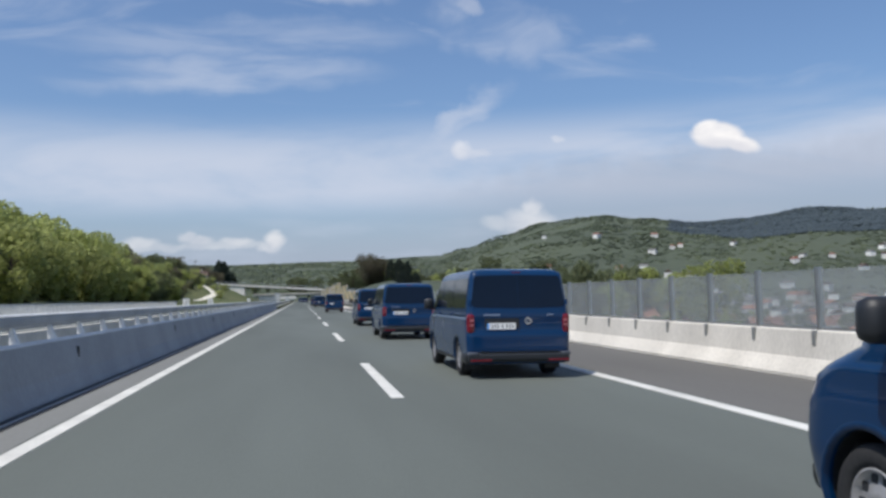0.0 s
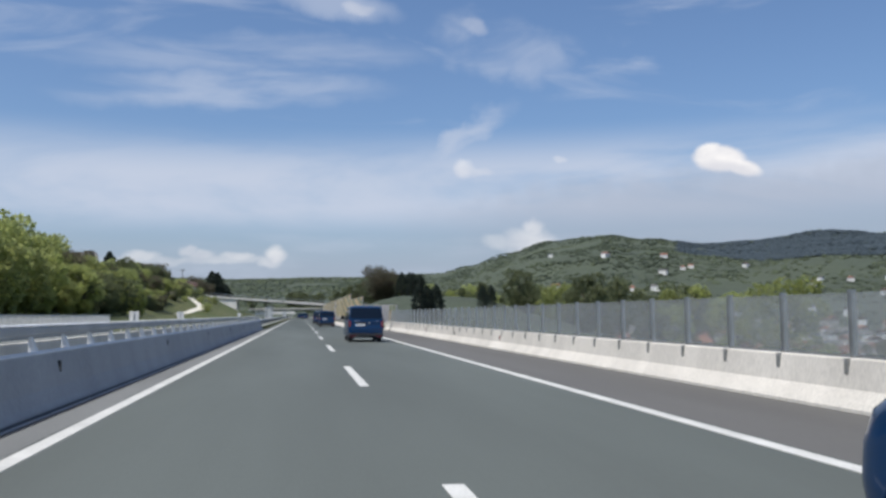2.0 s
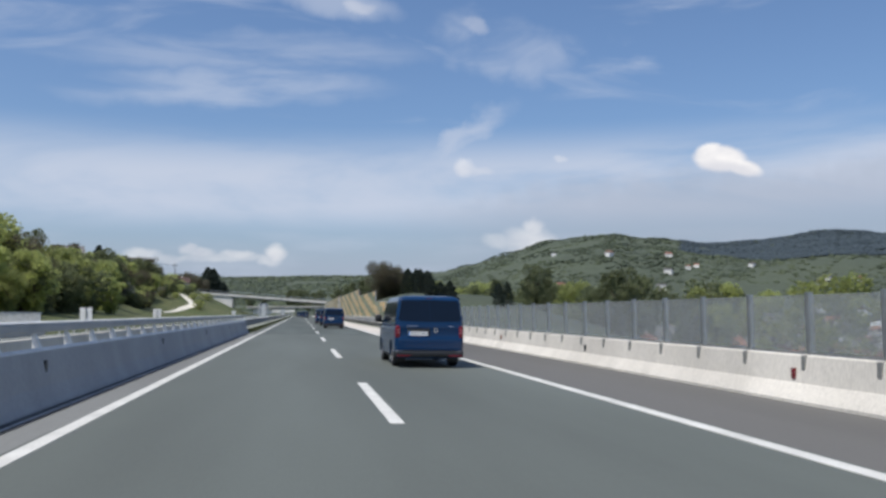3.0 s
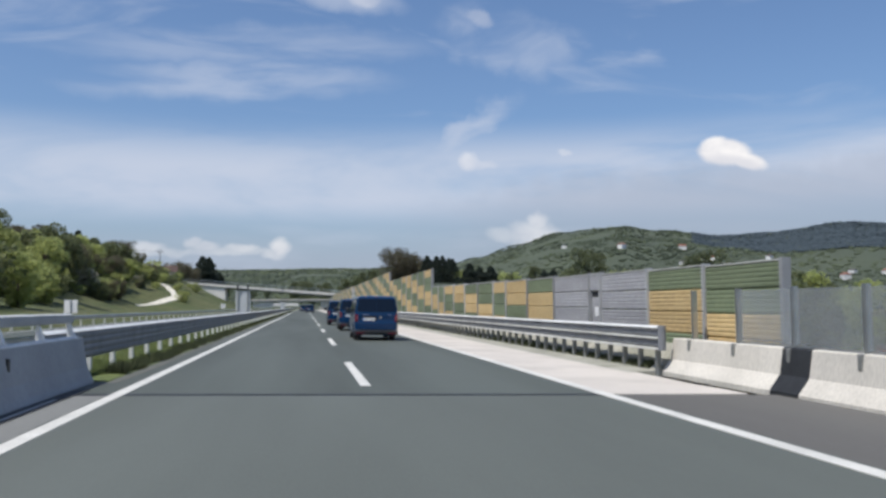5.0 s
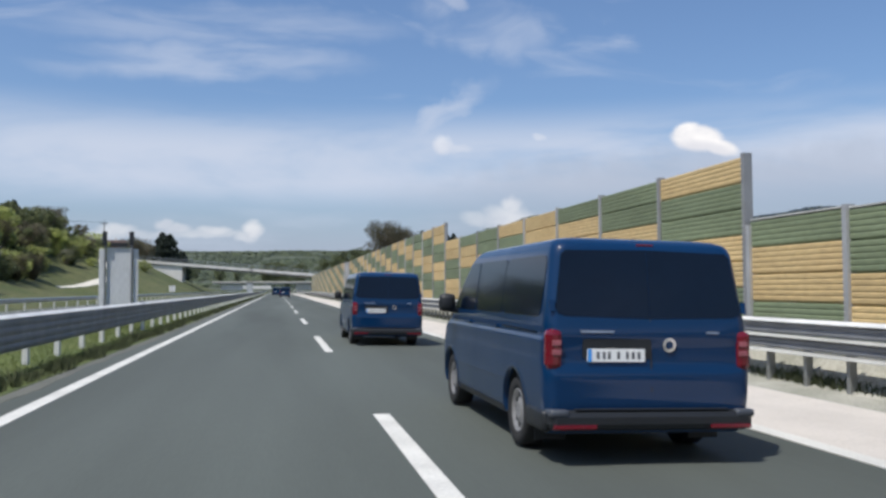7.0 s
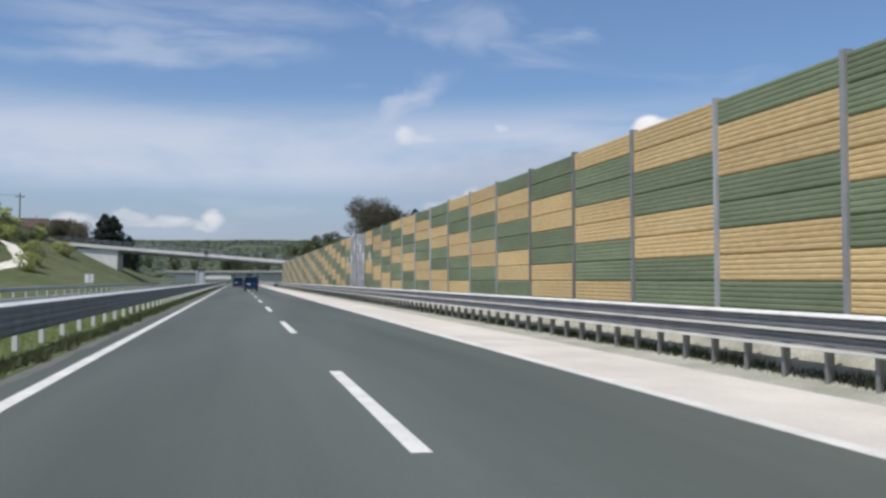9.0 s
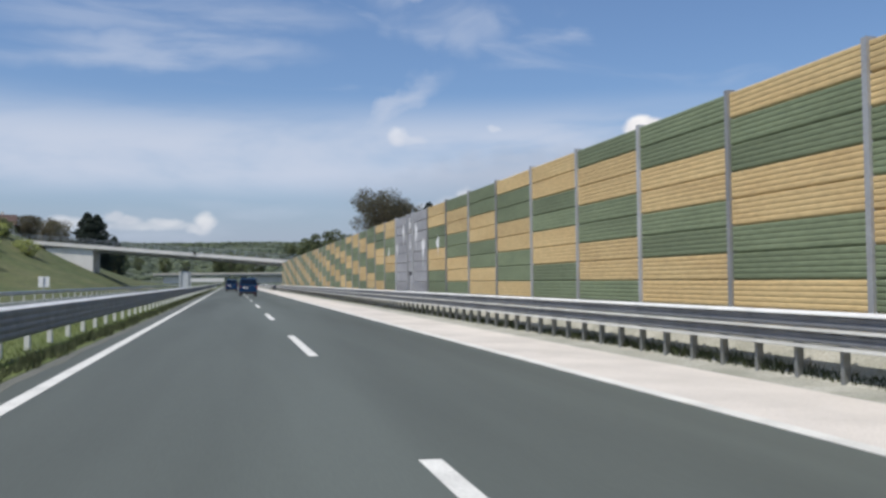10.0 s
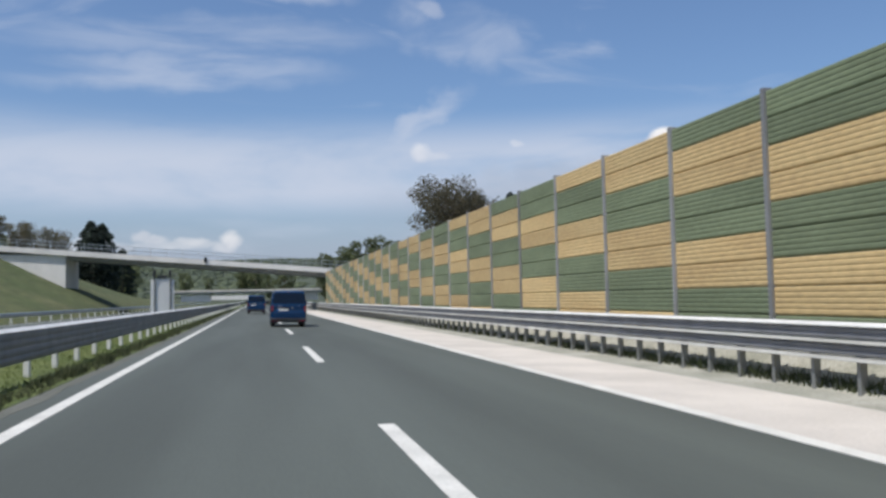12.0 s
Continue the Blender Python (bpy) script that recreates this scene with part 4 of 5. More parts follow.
# ---------------- vans ----------------
def curve(points):
    def at(z):
        if z <= points[0][0]:
            return points[0][1]
        for (a, p), (b, q) in zip(points, points[1:]):
            if z <= b:
                return p + (q - p) * (z - a) / (b - a)
        return points[-1][1]
    return at


V_HALF = curve(((0.26, 0.90), (0.34, 0.925), (0.60, 0.950), (0.86, 0.953), (0.94, 0.950), (1.045, 0.956), (1.085, 0.938), (1.20, 0.936), (1.80, 0.862), (1.88, 0.838), (1.92, 0.80), (1.95, 0.70), (1.968, 0.50), (1.978, 0.2)))
V_REAR = curve(((0.26, 0.10), (0.34, 0.05), (0.50, 0.02), (0.62, 0.022), (0.78, 0.022), (0.85, 0.05), (1.00, 0.056), (1.10, 0.046), (1.22, 0.062), (1.84, 0.165), (1.90, 0.20), (1.935, 0.28), (1.955, 0.40), (1.970, 0.62), (1.978, 1.0)))
V_FRONT = curve(((0.26, 4.66), (0.34, 4.72), (0.60, 4.77), (0.80, 4.75), (0.98, 4.66), (1.08, 4.48), (1.16, 4.28), (1.20, 4.18), (1.60, 3.72), (1.82, 3.37), (1.90, 3.17), (1.935, 3.02), (1.96, 2.8), (1.972, 2.5), (1.978, 2.1)))
WHEELS = ((1.02, 0.335), (4.02, 0.335))
ARCH = 0.41


def van_body():
    bm = bmesh.new()
    levels = sorted([1.045, 1.085] + [0.26 + 0.045 * i for i in range(36)] + [1.86, 1.89, 1.915, 1.935, 1.95, 1.96, 1.967, 1.973, 1.978])
    side_n, rings = 90, []
    for z in levels:
        hw, yr, yf = V_HALF(z), V_REAR(z), V_FRONT(z)
        rr = min(0.11, hw * 0.5)
        rf = min(0.34 if z < 1.2 else 0.22, hw * 0.6)
        half = []
        for i in range(5):
            k = i / 4 * math.pi / 2
            half.append((hw - rr + rr * math.sin(k), yr + rr - rr * math.cos(k)))
        for i in range(1, side_n):
            half.append((hw, yr + rr + (yf - rf - yr - rr) * i / side_n))
        for i in range(7):
            k = i / 6 * math.pi / 2
            half.append((hw - rf + rf * math.cos(k), yf - rf + rf * math.sin(k)))
        # the bonnet and the rear face bow a little
        half = [(x, y + (0.05 if y > 3.3 else 0.0) * (1 - (x / hw) ** 2)) for x, y in half]
        inner = [(half[-1][0] * (1 - i / 4), half[-1][1] + 0.05 * (1 - (half[-1][0] * (1 - i / 4) / hw) ** 2) * 0.6) for i in range(1, 4)]
        inner0 = [(half[0][0] * i / 4, half[0][1]) for i in range(0, 4)]
        right = inner0 + half + inner
        loop = [bm.verts.new((x, y, z)) for x, y in right]
        loop.append(bm.verts.new((0, right[-1][1], z)))
        loop += [bm.verts.new((-x, y, z)) for x, y in right[:0:-1]]
        rings.append(loop)
    n = len(rings[0])
    for a, b in zip(rings, rings[1:]):
        for i in range(n):
            bm.faces.new((a[i], a[(i + 1) % n], b[(i + 1) % n], b[i]))
    bm.faces.new(rings[-1])
    gone = []
    for f in bm.faces:
        c = f.calc_center_median()
        if abs(c.x) > 0.6 and c.z < 1.0 and any(math.hypot(c.y - wy, c.z - wz) < ARCH for wy, wz in WHEELS):
            gone.append(f)
    bmesh.ops.delete(bm, geom=gone, context="FACES")
    for v in bm.verts:
        if v.is_boundary and v.co.z > 0.27:
            for wy, wz in WHEELS:
                d = Vector((v.co.y - wy, v.co.z - wz))
                if abs(d.length - ARCH) < 0.06:
                    d = d.normalized() * ARCH
                    v.co.y, v.co.z = wy + d.x, wz + d.y
    return bm


def side_patch(outline, side, out=0.006, thick=0.02, near=0.0):
    """A plate that lies on the van's side; outline in (y, z)."""
    bm = bmesh.new()
    a = [bm.verts.new((side * (V_HALF(z) + out), y, z)) for y, z in outline]
    b = [bm.verts.new((side * (V_HALF(z) + out - thick), y, z)) for y, z in outline]
    bm.faces.new(a)
    bm.faces.new(b[::-1])
    for i in range(len(a)):
        j = (i + 1) % len(a)
        bm.faces.new((a[i], a[j], b[j], b[i]))
    return bm


def rear_patch(outline, out=0.006, thick=0.02):
    bm = bmesh.new()
    a = [bm.verts.new((x, V_REAR(z) - out, z)) for x, z in outline]
    b = [bm.verts.new((x, V_REAR(z) - out + thick, z)) for x, z in outline]
    bm.faces.new(a)
    bm.faces.new(b[::-1])
    for i in range(len(a)):
        j = (i + 1) % len(a)
        bm.faces.new((a[i], a[j], b[j], b[i]))
    return bm


def lathe_x(profile, n=28):
    """Turns (x, r) round the x axis."""
    bm = bmesh.new()
    rings = [[bm.verts.new((x, r * math.cos(2 * math.pi * i / n), r * math.sin(2 * math.pi * i / n))) for i in range(n)] for x, r in profile]
    for a, b in zip(rings, rings[1:]):
        for i in range(n):
            bm.faces.new((a[i], a[(i + 1) % n], b[(i + 1) % n], b[i]))
    bm.faces.new(rings[0])
    bm.faces.new(rings[-1][::-1])
    return bm


def build_van():
    van = thing("van", "dark blue panel-sided passenger van with tinted windows on the asphalt", "van", group="convoy of blue vans")
    part("body", van_body(), M["paint"], van, smooth=True)
    # dark wheel housings and floor
    part("underbody", a_box(-0.80, 0.80, 0.25, 4.6, 0.24, 0.62), M["dark"], van)
    for side, word in ((-1, "left"), (1, "right")):
        # windows: rear side, sliding door, front door
        w1 = rounded(0.27, 1.52, 1.25, 1.79, 0.09)
        w2 = rounded(1.60, 2.66, 1.25, 1.79, 0.05)
        w3 = [(2.77, 1.25), (3.86, 1.25), (3.84, 1.29), (3.62, 1.49), (3.40, 1.65), (3.22, 1.75), (3.08, 1.79), (2.77, 1.79)]
        for w in (w1, w2, w3):
            part("window", side_patch(w, side), M["glass"], van, "dark tinted side window")
        for y in (1.56, 2.71):
            part("window_pillar", side_patch([(y - 0.03, 1.26), (y + 0.03, 1.26), (y + 0.03, 1.78), (y - 0.03, 1.78)], side, 0.003), M["glass"], van)
        # door seams, slide rail, crease and sill
        for y in (1.50, 2.72, 3.84):
            part("door_seam", side_patch([(y - 0.005, 0.38), (y + 0.005, 0.38), (y + 0.005, 1.21), (y - 0.005, 1.21)], side, 0.002, 0.006), M["dark"], van)
        part("slide_rail", side_patch([(0.34, 1.100), (1.50, 1.115), (1.50, 1.132), (0.34, 1.118)], side, 0.004, 0.012), M["glass"], van)
        part("waist_crease", side_patch([(1.44, 0.612), (2.2, 0.600), (3.56, 0.600), (3.56, 0.622), (2.2, 0.620), (1.44, 0.620)], side, 0.005, 0.012), M["paint"], van)
        part("sill", side_patch(rounded(1.46, 3.58, 0.27, 0.33, 0.02, 2), side, 0.008, 0.03), M["plastic"], van)
        for y in (1.62, 2.86):
            part("door_handle", side_patch(rounded(y, y + 0.2, 1.10, 1.13, 0.012, 2), side, 0.03, 0.03), M["paint"], van)
        for wy, wz in WHEELS:
            arch, lip = bmesh.new(), []
            for i in range(17):
                k = radians(-8 + 196 * i / 16)
                lip.append((wy + (ARCH + 0.035) * math.cos(k), wz + (ARCH + 0.035) * math.sin(k), wy + (ARCH - 0.005) * math.cos(k), wz + (ARCH - 0.005) * math.sin(k)))
            vs = []
            for yo, zo, yi, zi in lip:
                zo, zi = max(zo, 0.27), max(zi, 0.27)
                vs.append([arch.verts.new(p) for p in ((side * V_HALF(zo), yo, zo), (side * (V_HALF(zi) + 0.014), yi, zi), (side * (V_HALF(zi) - 0.05), yi, zi))])
            for a, b in zip(vs, vs[1:]):
                arch.faces.new((a[0], a[1], b[1], b[0]))
                arch.faces.new((a[1], a[2], b[2], b[1]))
            part("arch_lip", arch, M["paint"], van, smooth=True)
            lin = bmesh.new()
            q = [[lin.verts.new((side * x, wy + ARCH * math.cos(radians(a)), max(wz + ARCH * math.sin(radians(a)), 0.26))) for x in (0.90, 0.55)] for a in range(-12, 193, 12)]
            for a, b in zip(q, q[1:]):
                lin.faces.new((a[0], a[1], b[1], b[0]))
            lin.faces.new([p[1] for p in q])
            part("wheel_housing", lin, M["dark"], van)
            wheel = tagged(new("wheel"), "black tyre on a steel rim")
            wheel.parent, wheel.location = van, (side * 0.80, wy, wz)
            tyre = lathe_x([(side * x, r) for x, r in ((-0.11, 0.22), (-0.11, 0.30), (-0.085, 0.328), (0.085, 0.332), (0.115, 0.31), (0.118, 0.24), (0.10, 0.205), (0.02, 0.20))])
            part("tyre", tyre, M["tyre"], wheel, smooth=True)
            rim = lathe_x([(side * x, r) for x, r in ((0.0, 0.206), (0.105, 0.206), (0.108, 0.19), (0.07, 0.175), (0.075, 0.12), (0.098, 0.085), (0.098, 0.05), (0.088, 0.02))])
            part("rim", rim, M["rim"], wheel, smooth=True)
            slot = as_mesh(a_box(-0.004, 0.008, -0.026, 0.026, -0.026, 0.026, bevel=0.006), M["dark"])
            for i in range(10):
                k = 2 * math.pi * i / 10
                ob = new("slot", slot)
                ob.parent, ob.location = wheel, (side * 0.075, 0.15 * math.cos(k), 0.15 * math.sin(k))
        mud = a_box(side * 0.72 - 0.12 if side > 0 else side * 0.72 - 0.17, side * 0.72 + 0.17 if side > 0 else side * 0.72 + 0.12, 0.52, 0.535, 0.14, 0.42, bevel=0.004)
        part("mud_flap", mud, M["plastic"], van)
        mirror = bmesh.new()
        box(mirror, side * 1.075 - 0.105, side * 1.075 + 0.105, 3.63, 3.79, 1.20, 1.43, 0.06)
        m = part("mirror", mirror, M["plastic"], van, "dark door mirror", smooth=True)
        part("mirror_arm", a_box(min(side * 0.90, side * 1.02), max(side * 0.90, side * 1.02), 3.68, 3.78, 1.19, 1.25, bevel=0.015), M["plastic"], van)
        # tail lamp that wraps round the corner
        lamp = bmesh.new()
        box(lamp, min(side * 0.80, side * 0.943), max(side * 0.80, side * 0.943), 0.026, 0.17, 0.80, 1.15, 0.05)
        lo = part("tail_lamp", lamp, M["red"], van, "red tail lamp")
        for z in (0.93, 1.01):
            part("lens", a_box(min(side * 0.82, side * 0.90), max(side * 0.82, side * 0.90), 0.018, 0.034, z, z + 0.045, bevel=0.004), M["lens_pink"], lo)
        part("reflector", a_box(min(side * 0.52, side * 0.90), max(side * 0.52, side * 0.90), -0.052, -0.03, 0.315, 0.352, bevel=0.006), M["red"], van, "red reflector strip in the bumper")
        head = bmesh.new()
        box(head, min(side * 0.50, side * 0.79), max(side * 0.50, side * 0.79), 4.45, 4.705, 0.72, 0.93, 0.05)
        part("headlamp", head, M["clear"], van)
        part("vent", rear_patch([(side * x, z) for x, z in rounded(0.865, 0.915, 1.30, 1.40, 0.01, 2)], 0.004, 0.01), M["paint"], van)
        pane = [(0.003 * side, 1.25), (0.78 * side, 1.265), (0.84 * side, 1.29), (0.855 * side, 1.34), (0.79 * side, 1.79), (0.75 * side, 1.83), (0.003 * side, 1.845)]
        part("rear_window", rear_patch(pane), M["glass"], van, "dark tinted pane of the rear door")
    part("rear_door_seam", rear_patch([(-0.005, 0.62), (0.005, 0.62), (0.005, 1.25), (-0.005, 1.25)], 0.003, 0.01), M["dark"], van)
    part("windscreen", van_windscreen(), M["glass"], van)
    bump = bmesh.new()
    box(bump, -0.925, 0.925, -0.045, 0.16, 0.30, 0.47, 0.055)
    part("rear_bumper", bump, M["plastic"], van, "dark grey plastic rear bumper", smooth=False)
    part("bumper_step", a_box(-0.70, 0.70, -0.03, 0.03, 0.472, 0.482, bevel=0.004), M["plastic"], van)
    for side in (-1, 1):
        # corners coloured greyer than the bumper, as a painted pale reflection
        part("bumper_corner", a_box(min(side * 0.76, side * 0.932), max(side * 0.76, side * 0.932), -0.049, 0.20, 0.41, 0.476, bevel=0.02), M["corner"], van, "bumper corner greyed for the pale reflection on it", smooth=True)
        part("bumper_side", a_box(min(side * 0.86, side * 0.957), max(side * 0.86, side * 0.957), 0.10, 0.60, 0.275, 0.455, bevel=0.03), M["plastic"], van, smooth=True)
    bump = bmesh.new()
    box(bump, -0.80, 0.80, 4.58, 4.80, 0.26, 0.50, 0.09)
    part("front_bumper", bump, M["plastic"], van)
    part("plate_recess", rear_patch(rounded(-0.62, 0.0, 0.90, 1.07, 0.02, 2), 0.004), M["plastic"], van)
    plate = part("number_plate", rear_patch(rounded(-0.58, -0.06, 0.875, 0.985, 0.01, 2), 0.02, 0.02), M["plate"], van, "white number plate with a blue band and plain bars")
    part("blue_band", rear_patch([(-0.578, 0.877), (-0.545, 0.877), (-0.545, 0.983), (-0.578, 0.983)], 0.023, 0.003), M["plate_blue"], plate)
    for a in (-0.500, -0.447, -0.399, -0.315, -0.235, -0.182, -0.129):
        b = a + 0.026
        part("bar", rear_patch([(a, 0.90), (b, 0.90), (b, 0.96), (a, 0.96)], 0.023, 0.003), M["ink"], plate)
    part("model_script", rear_patch([(-0.64, 1.12), (-0.34, 1.12), (-0.34, 1.14), (-0.64, 1.14)], 0.006, 0.006), M["corner_light"], van)
    part("model_script", rear_patch([(0.52, 1.12), (0.64, 1.12), (0.64, 1.14), (0.52, 1.14)], 0.006, 0.006), M["corner_light"], van)
    ring = [(0.17 + 0.062 * math.cos(k * math.pi / 10), 1.02 + 0.062 * math.sin(k * math.pi / 10)) for k in range(20)]
    badge = part("emblem", rear_patch(ring, 0.014, 0.014), M["chrome"], van, "round chrome badge")
    part("disc", rear_patch([(0.17 + (x - 0.17) * 0.55, 1.02 + (z - 1.02) * 0.55) for x, z in ring], 0.017, 0.004), M["paint"], badge)
    lamp = bmesh.new()
    box(lamp, -0.08, 0.08, 0.185, 0.23, 1.880, 1.900, 0.005)
    part("brake_lamp", lamp, M["red"], van)
    return van


def van_windscreen():
    bm = bmesh.new()
    pts = []
    for z in (1.25, 1.40, 1.55, 1.70, 1.80):
        hw, yf = V_HALF(z) - 0.10, V_FRONT(z)
        pts.append([bm.verts.new((x * hw, yf + 0.012 + 0.05 * (1 - x * x * 0.9), z)) for x in (-1, -0.6, -0.2, 0.2, 0.6, 1)])
    for a, b in zip(pts, pts[1:]):
        for i in range(5):
            bm.faces.new((a[i], a[i + 1], b[i + 1], b[i]))
    return bm


def place_vans():
    van = build_van()
    spots = ((6.03, 0.88), (6.03, 14.6), (5.95, 28.45), (6.08, 42.7), (5.78, 86.0), (5.58, 142.25), (5.56, 156.9), (5.30, 171.5), (3.95, 304.0), (2.35, 347.0))
    for k, (x, y) in enumerate(spots):
        m = pose(x, y, road_z(x) + 0.003, 0, 1.35, 0) @ Matrix.Scale(0.93, 4)
        if k == 0:
            van.matrix_basis = m
        else:
            copy_thing(van, m).matrix_basis = m


place_vans()
# ---------------- trees ----------------
def leaf_mesh(name, mat, points, sizes, seed):
    """One mesh of many small bent leaves round the given points."""
    rng = np.random.default_rng(seed)
    n = len(points)
    a = rng.normal(size=(n, 3))
    a[:, 2] *= 0.55
    a /= np.linalg.norm(a, axis=1)[:, None]
    b = np.cross(a, rng.normal(size=(n, 3)))
    b /= np.linalg.norm(b, axis=1)[:, None]
    c = np.cross(a, b)
    s = np.asarray(sizes)[:, None]
    p = np.asarray(points)
    corners = [p - a * s * 0.5, p + b * s * 0.32 + c * s * 0.10, p + a * s * 0.5, p - b * s * 0.32 + c * s * 0.10]
    verts = np.stack(corners, 1).reshape(-1, 3)
    me = bpy.data.meshes.new(name)
    me.from_pydata(verts.tolist(), [], [(4 * i, 4 * i + 1, 4 * i + 2, 4 * i + 3) for i in range(n)])
    me.materials.append(mat)
    return me


def broadleaf(name, label, mat, height, spread, leaves, size, seed, sparse=0.0, low=0.25, lobes_n=13, fat=1.0):
    rng = random.Random(seed)
    tree = thing(name, label, "tree")
    bm = bmesh.new()
    top = Vector((rng.uniform(-0.3, 0.3), rng.uniform(-0.3, 0.3), height * 0.62))
    tube(bm, (0, 0, -0.6), top * 0.5, height * 0.026, height * 0.019, 8)
    tube(bm, top * 0.5, top, height * 0.019, height * 0.010, 7)
    lobes = []
    for i in range(lobes_n):
        a = 2 * math.pi * (i * 0.382 + rng.random() * 0.1)
        f = low + (0.93 - low) * (i + 0.5) / lobes_n
        reach = spread * math.sin(math.pi * min(1.0, 0.22 + 0.74 * (1 - f) / (1 - low) + 0.05)) * rng.uniform(0.55, 0.85)
        c = Vector((math.cos(a) * reach, math.sin(a) * reach, height * f))
        lobes.append((c, spread * rng.uniform(0.30, 0.46) * fat, height * rng.uniform(0.09, 0.15) * fat))
        root = top * (0.35 + 0.6 * f)
        tube(bm, root, root.lerp(c, 0.9), height * 0.008, height * 0.002, 5)
    lobes.append((Vector((0, 0, height * 0.88)), spread * 0.34, height * 0.12))
    part("trunk", bm, M["bark"], tree)
    g = np.random.default_rng(seed)
    pts, sizes = [], []
    for c, r, h in lobes:
        k = int(leaves / len(lobes))
        d = g.normal(size=(k, 3))
        d /= np.linalg.norm(d, axis=1)[:, None]
        rad = (g.random(k) ** (0.22 + sparse))[:, None] * (0.9 + 0.25 * g.random((k, 1)))
        pts.append(np.array(c) + d * rad * np.array((r, r, h)))
        sizes.append(size * g.uniform(0.6, 1.3, k))
    crown = new("crown", leaf_mesh("crown", mat, np.concatenate(pts), np.concatenate(sizes), seed))
    crown.parent = tree
    return tree


def conifer(name, label, height, spread, seed, leaves=2000):
    tree = thing(name, label, "tree")
    bm = bmesh.new()
    tube(bm, (0, 0, -0.6), (0, 0, height * 0.95), height * 0.02, height * 0.003, 8)
    part("trunk", bm, M["bark"], tree)
    g = np.random.default_rng(seed)
    f = g.random(leaves) ** 0.75
    tier = 0.82 + 0.18 * np.sin(f * 46)
    r = spread * (1 - f ** 3.2) ** 0.75 * tier * (0.35 + 0.65 * g.random(leaves) ** 0.5) + 0.12
    a = g.random(leaves) * 2 * np.pi
    z = height * (0.08 + 0.92 * f) - r * 0.25
    pts = np.stack((r * np.cos(a), r * np.sin(a), z), 1)
    crown = new("crown", leaf_mesh("crown", M["needle"], pts, g.uniform(0.5, 1.1, leaves) * height / 14, seed))
    crown.parent = tree
    return tree


def plant(tree, spots, first):
    """Places copies of a tree; the model itself takes the first spot."""
    for k, (x, y, s, turn) in enumerate(spots):
        m = pose(x, y, ground_z(x, y) - 0.1, 0, 0, turn) @ Matrix.Scale(s, 4)
        if k == 0 and first:
            tree.matrix_basis = m
        else:
            made = copy_thing(tree, m)
            made.matrix_basis = m


def grove(mass):
    """Joins trees of the far valley into one mass of crowns and trunks."""
    by = {}
    for tree, x, y, s, turn in mass:
        m = np.array(pose(x, y, ground_z(x, y) - 0.1, 0, 0, turn) @ Matrix.Scale(s, 4))
        for ob in tree.children:
            src = ob.data
            if src.name not in by:
                co = np.empty(len(src.vertices) * 3)
                src.vertices.foreach_get("co", co)
                by[src.name] = (src, co.reshape(-1, 3), [tuple(p.vertices) for p in src.polygons], [], [])
            _, co, polys, verts, faces = by[src.name]
            o = sum(len(v) for v in verts)
            verts.append(co @ m[:3, :3].T + m[:3, 3])
            faces += [tuple(o + i for i in p) for p in polys]
    for src, co, polys, verts, faces in by.values():
        me = bpy.data.meshes.new("grove")
        me.from_pydata(np.concatenate(verts).tolist(), [], faces)
        me.materials.append(src.materials[0])
        tagged(new("grove", me), "distant mixed trees on the valley floor", "trees", kind="stuff")


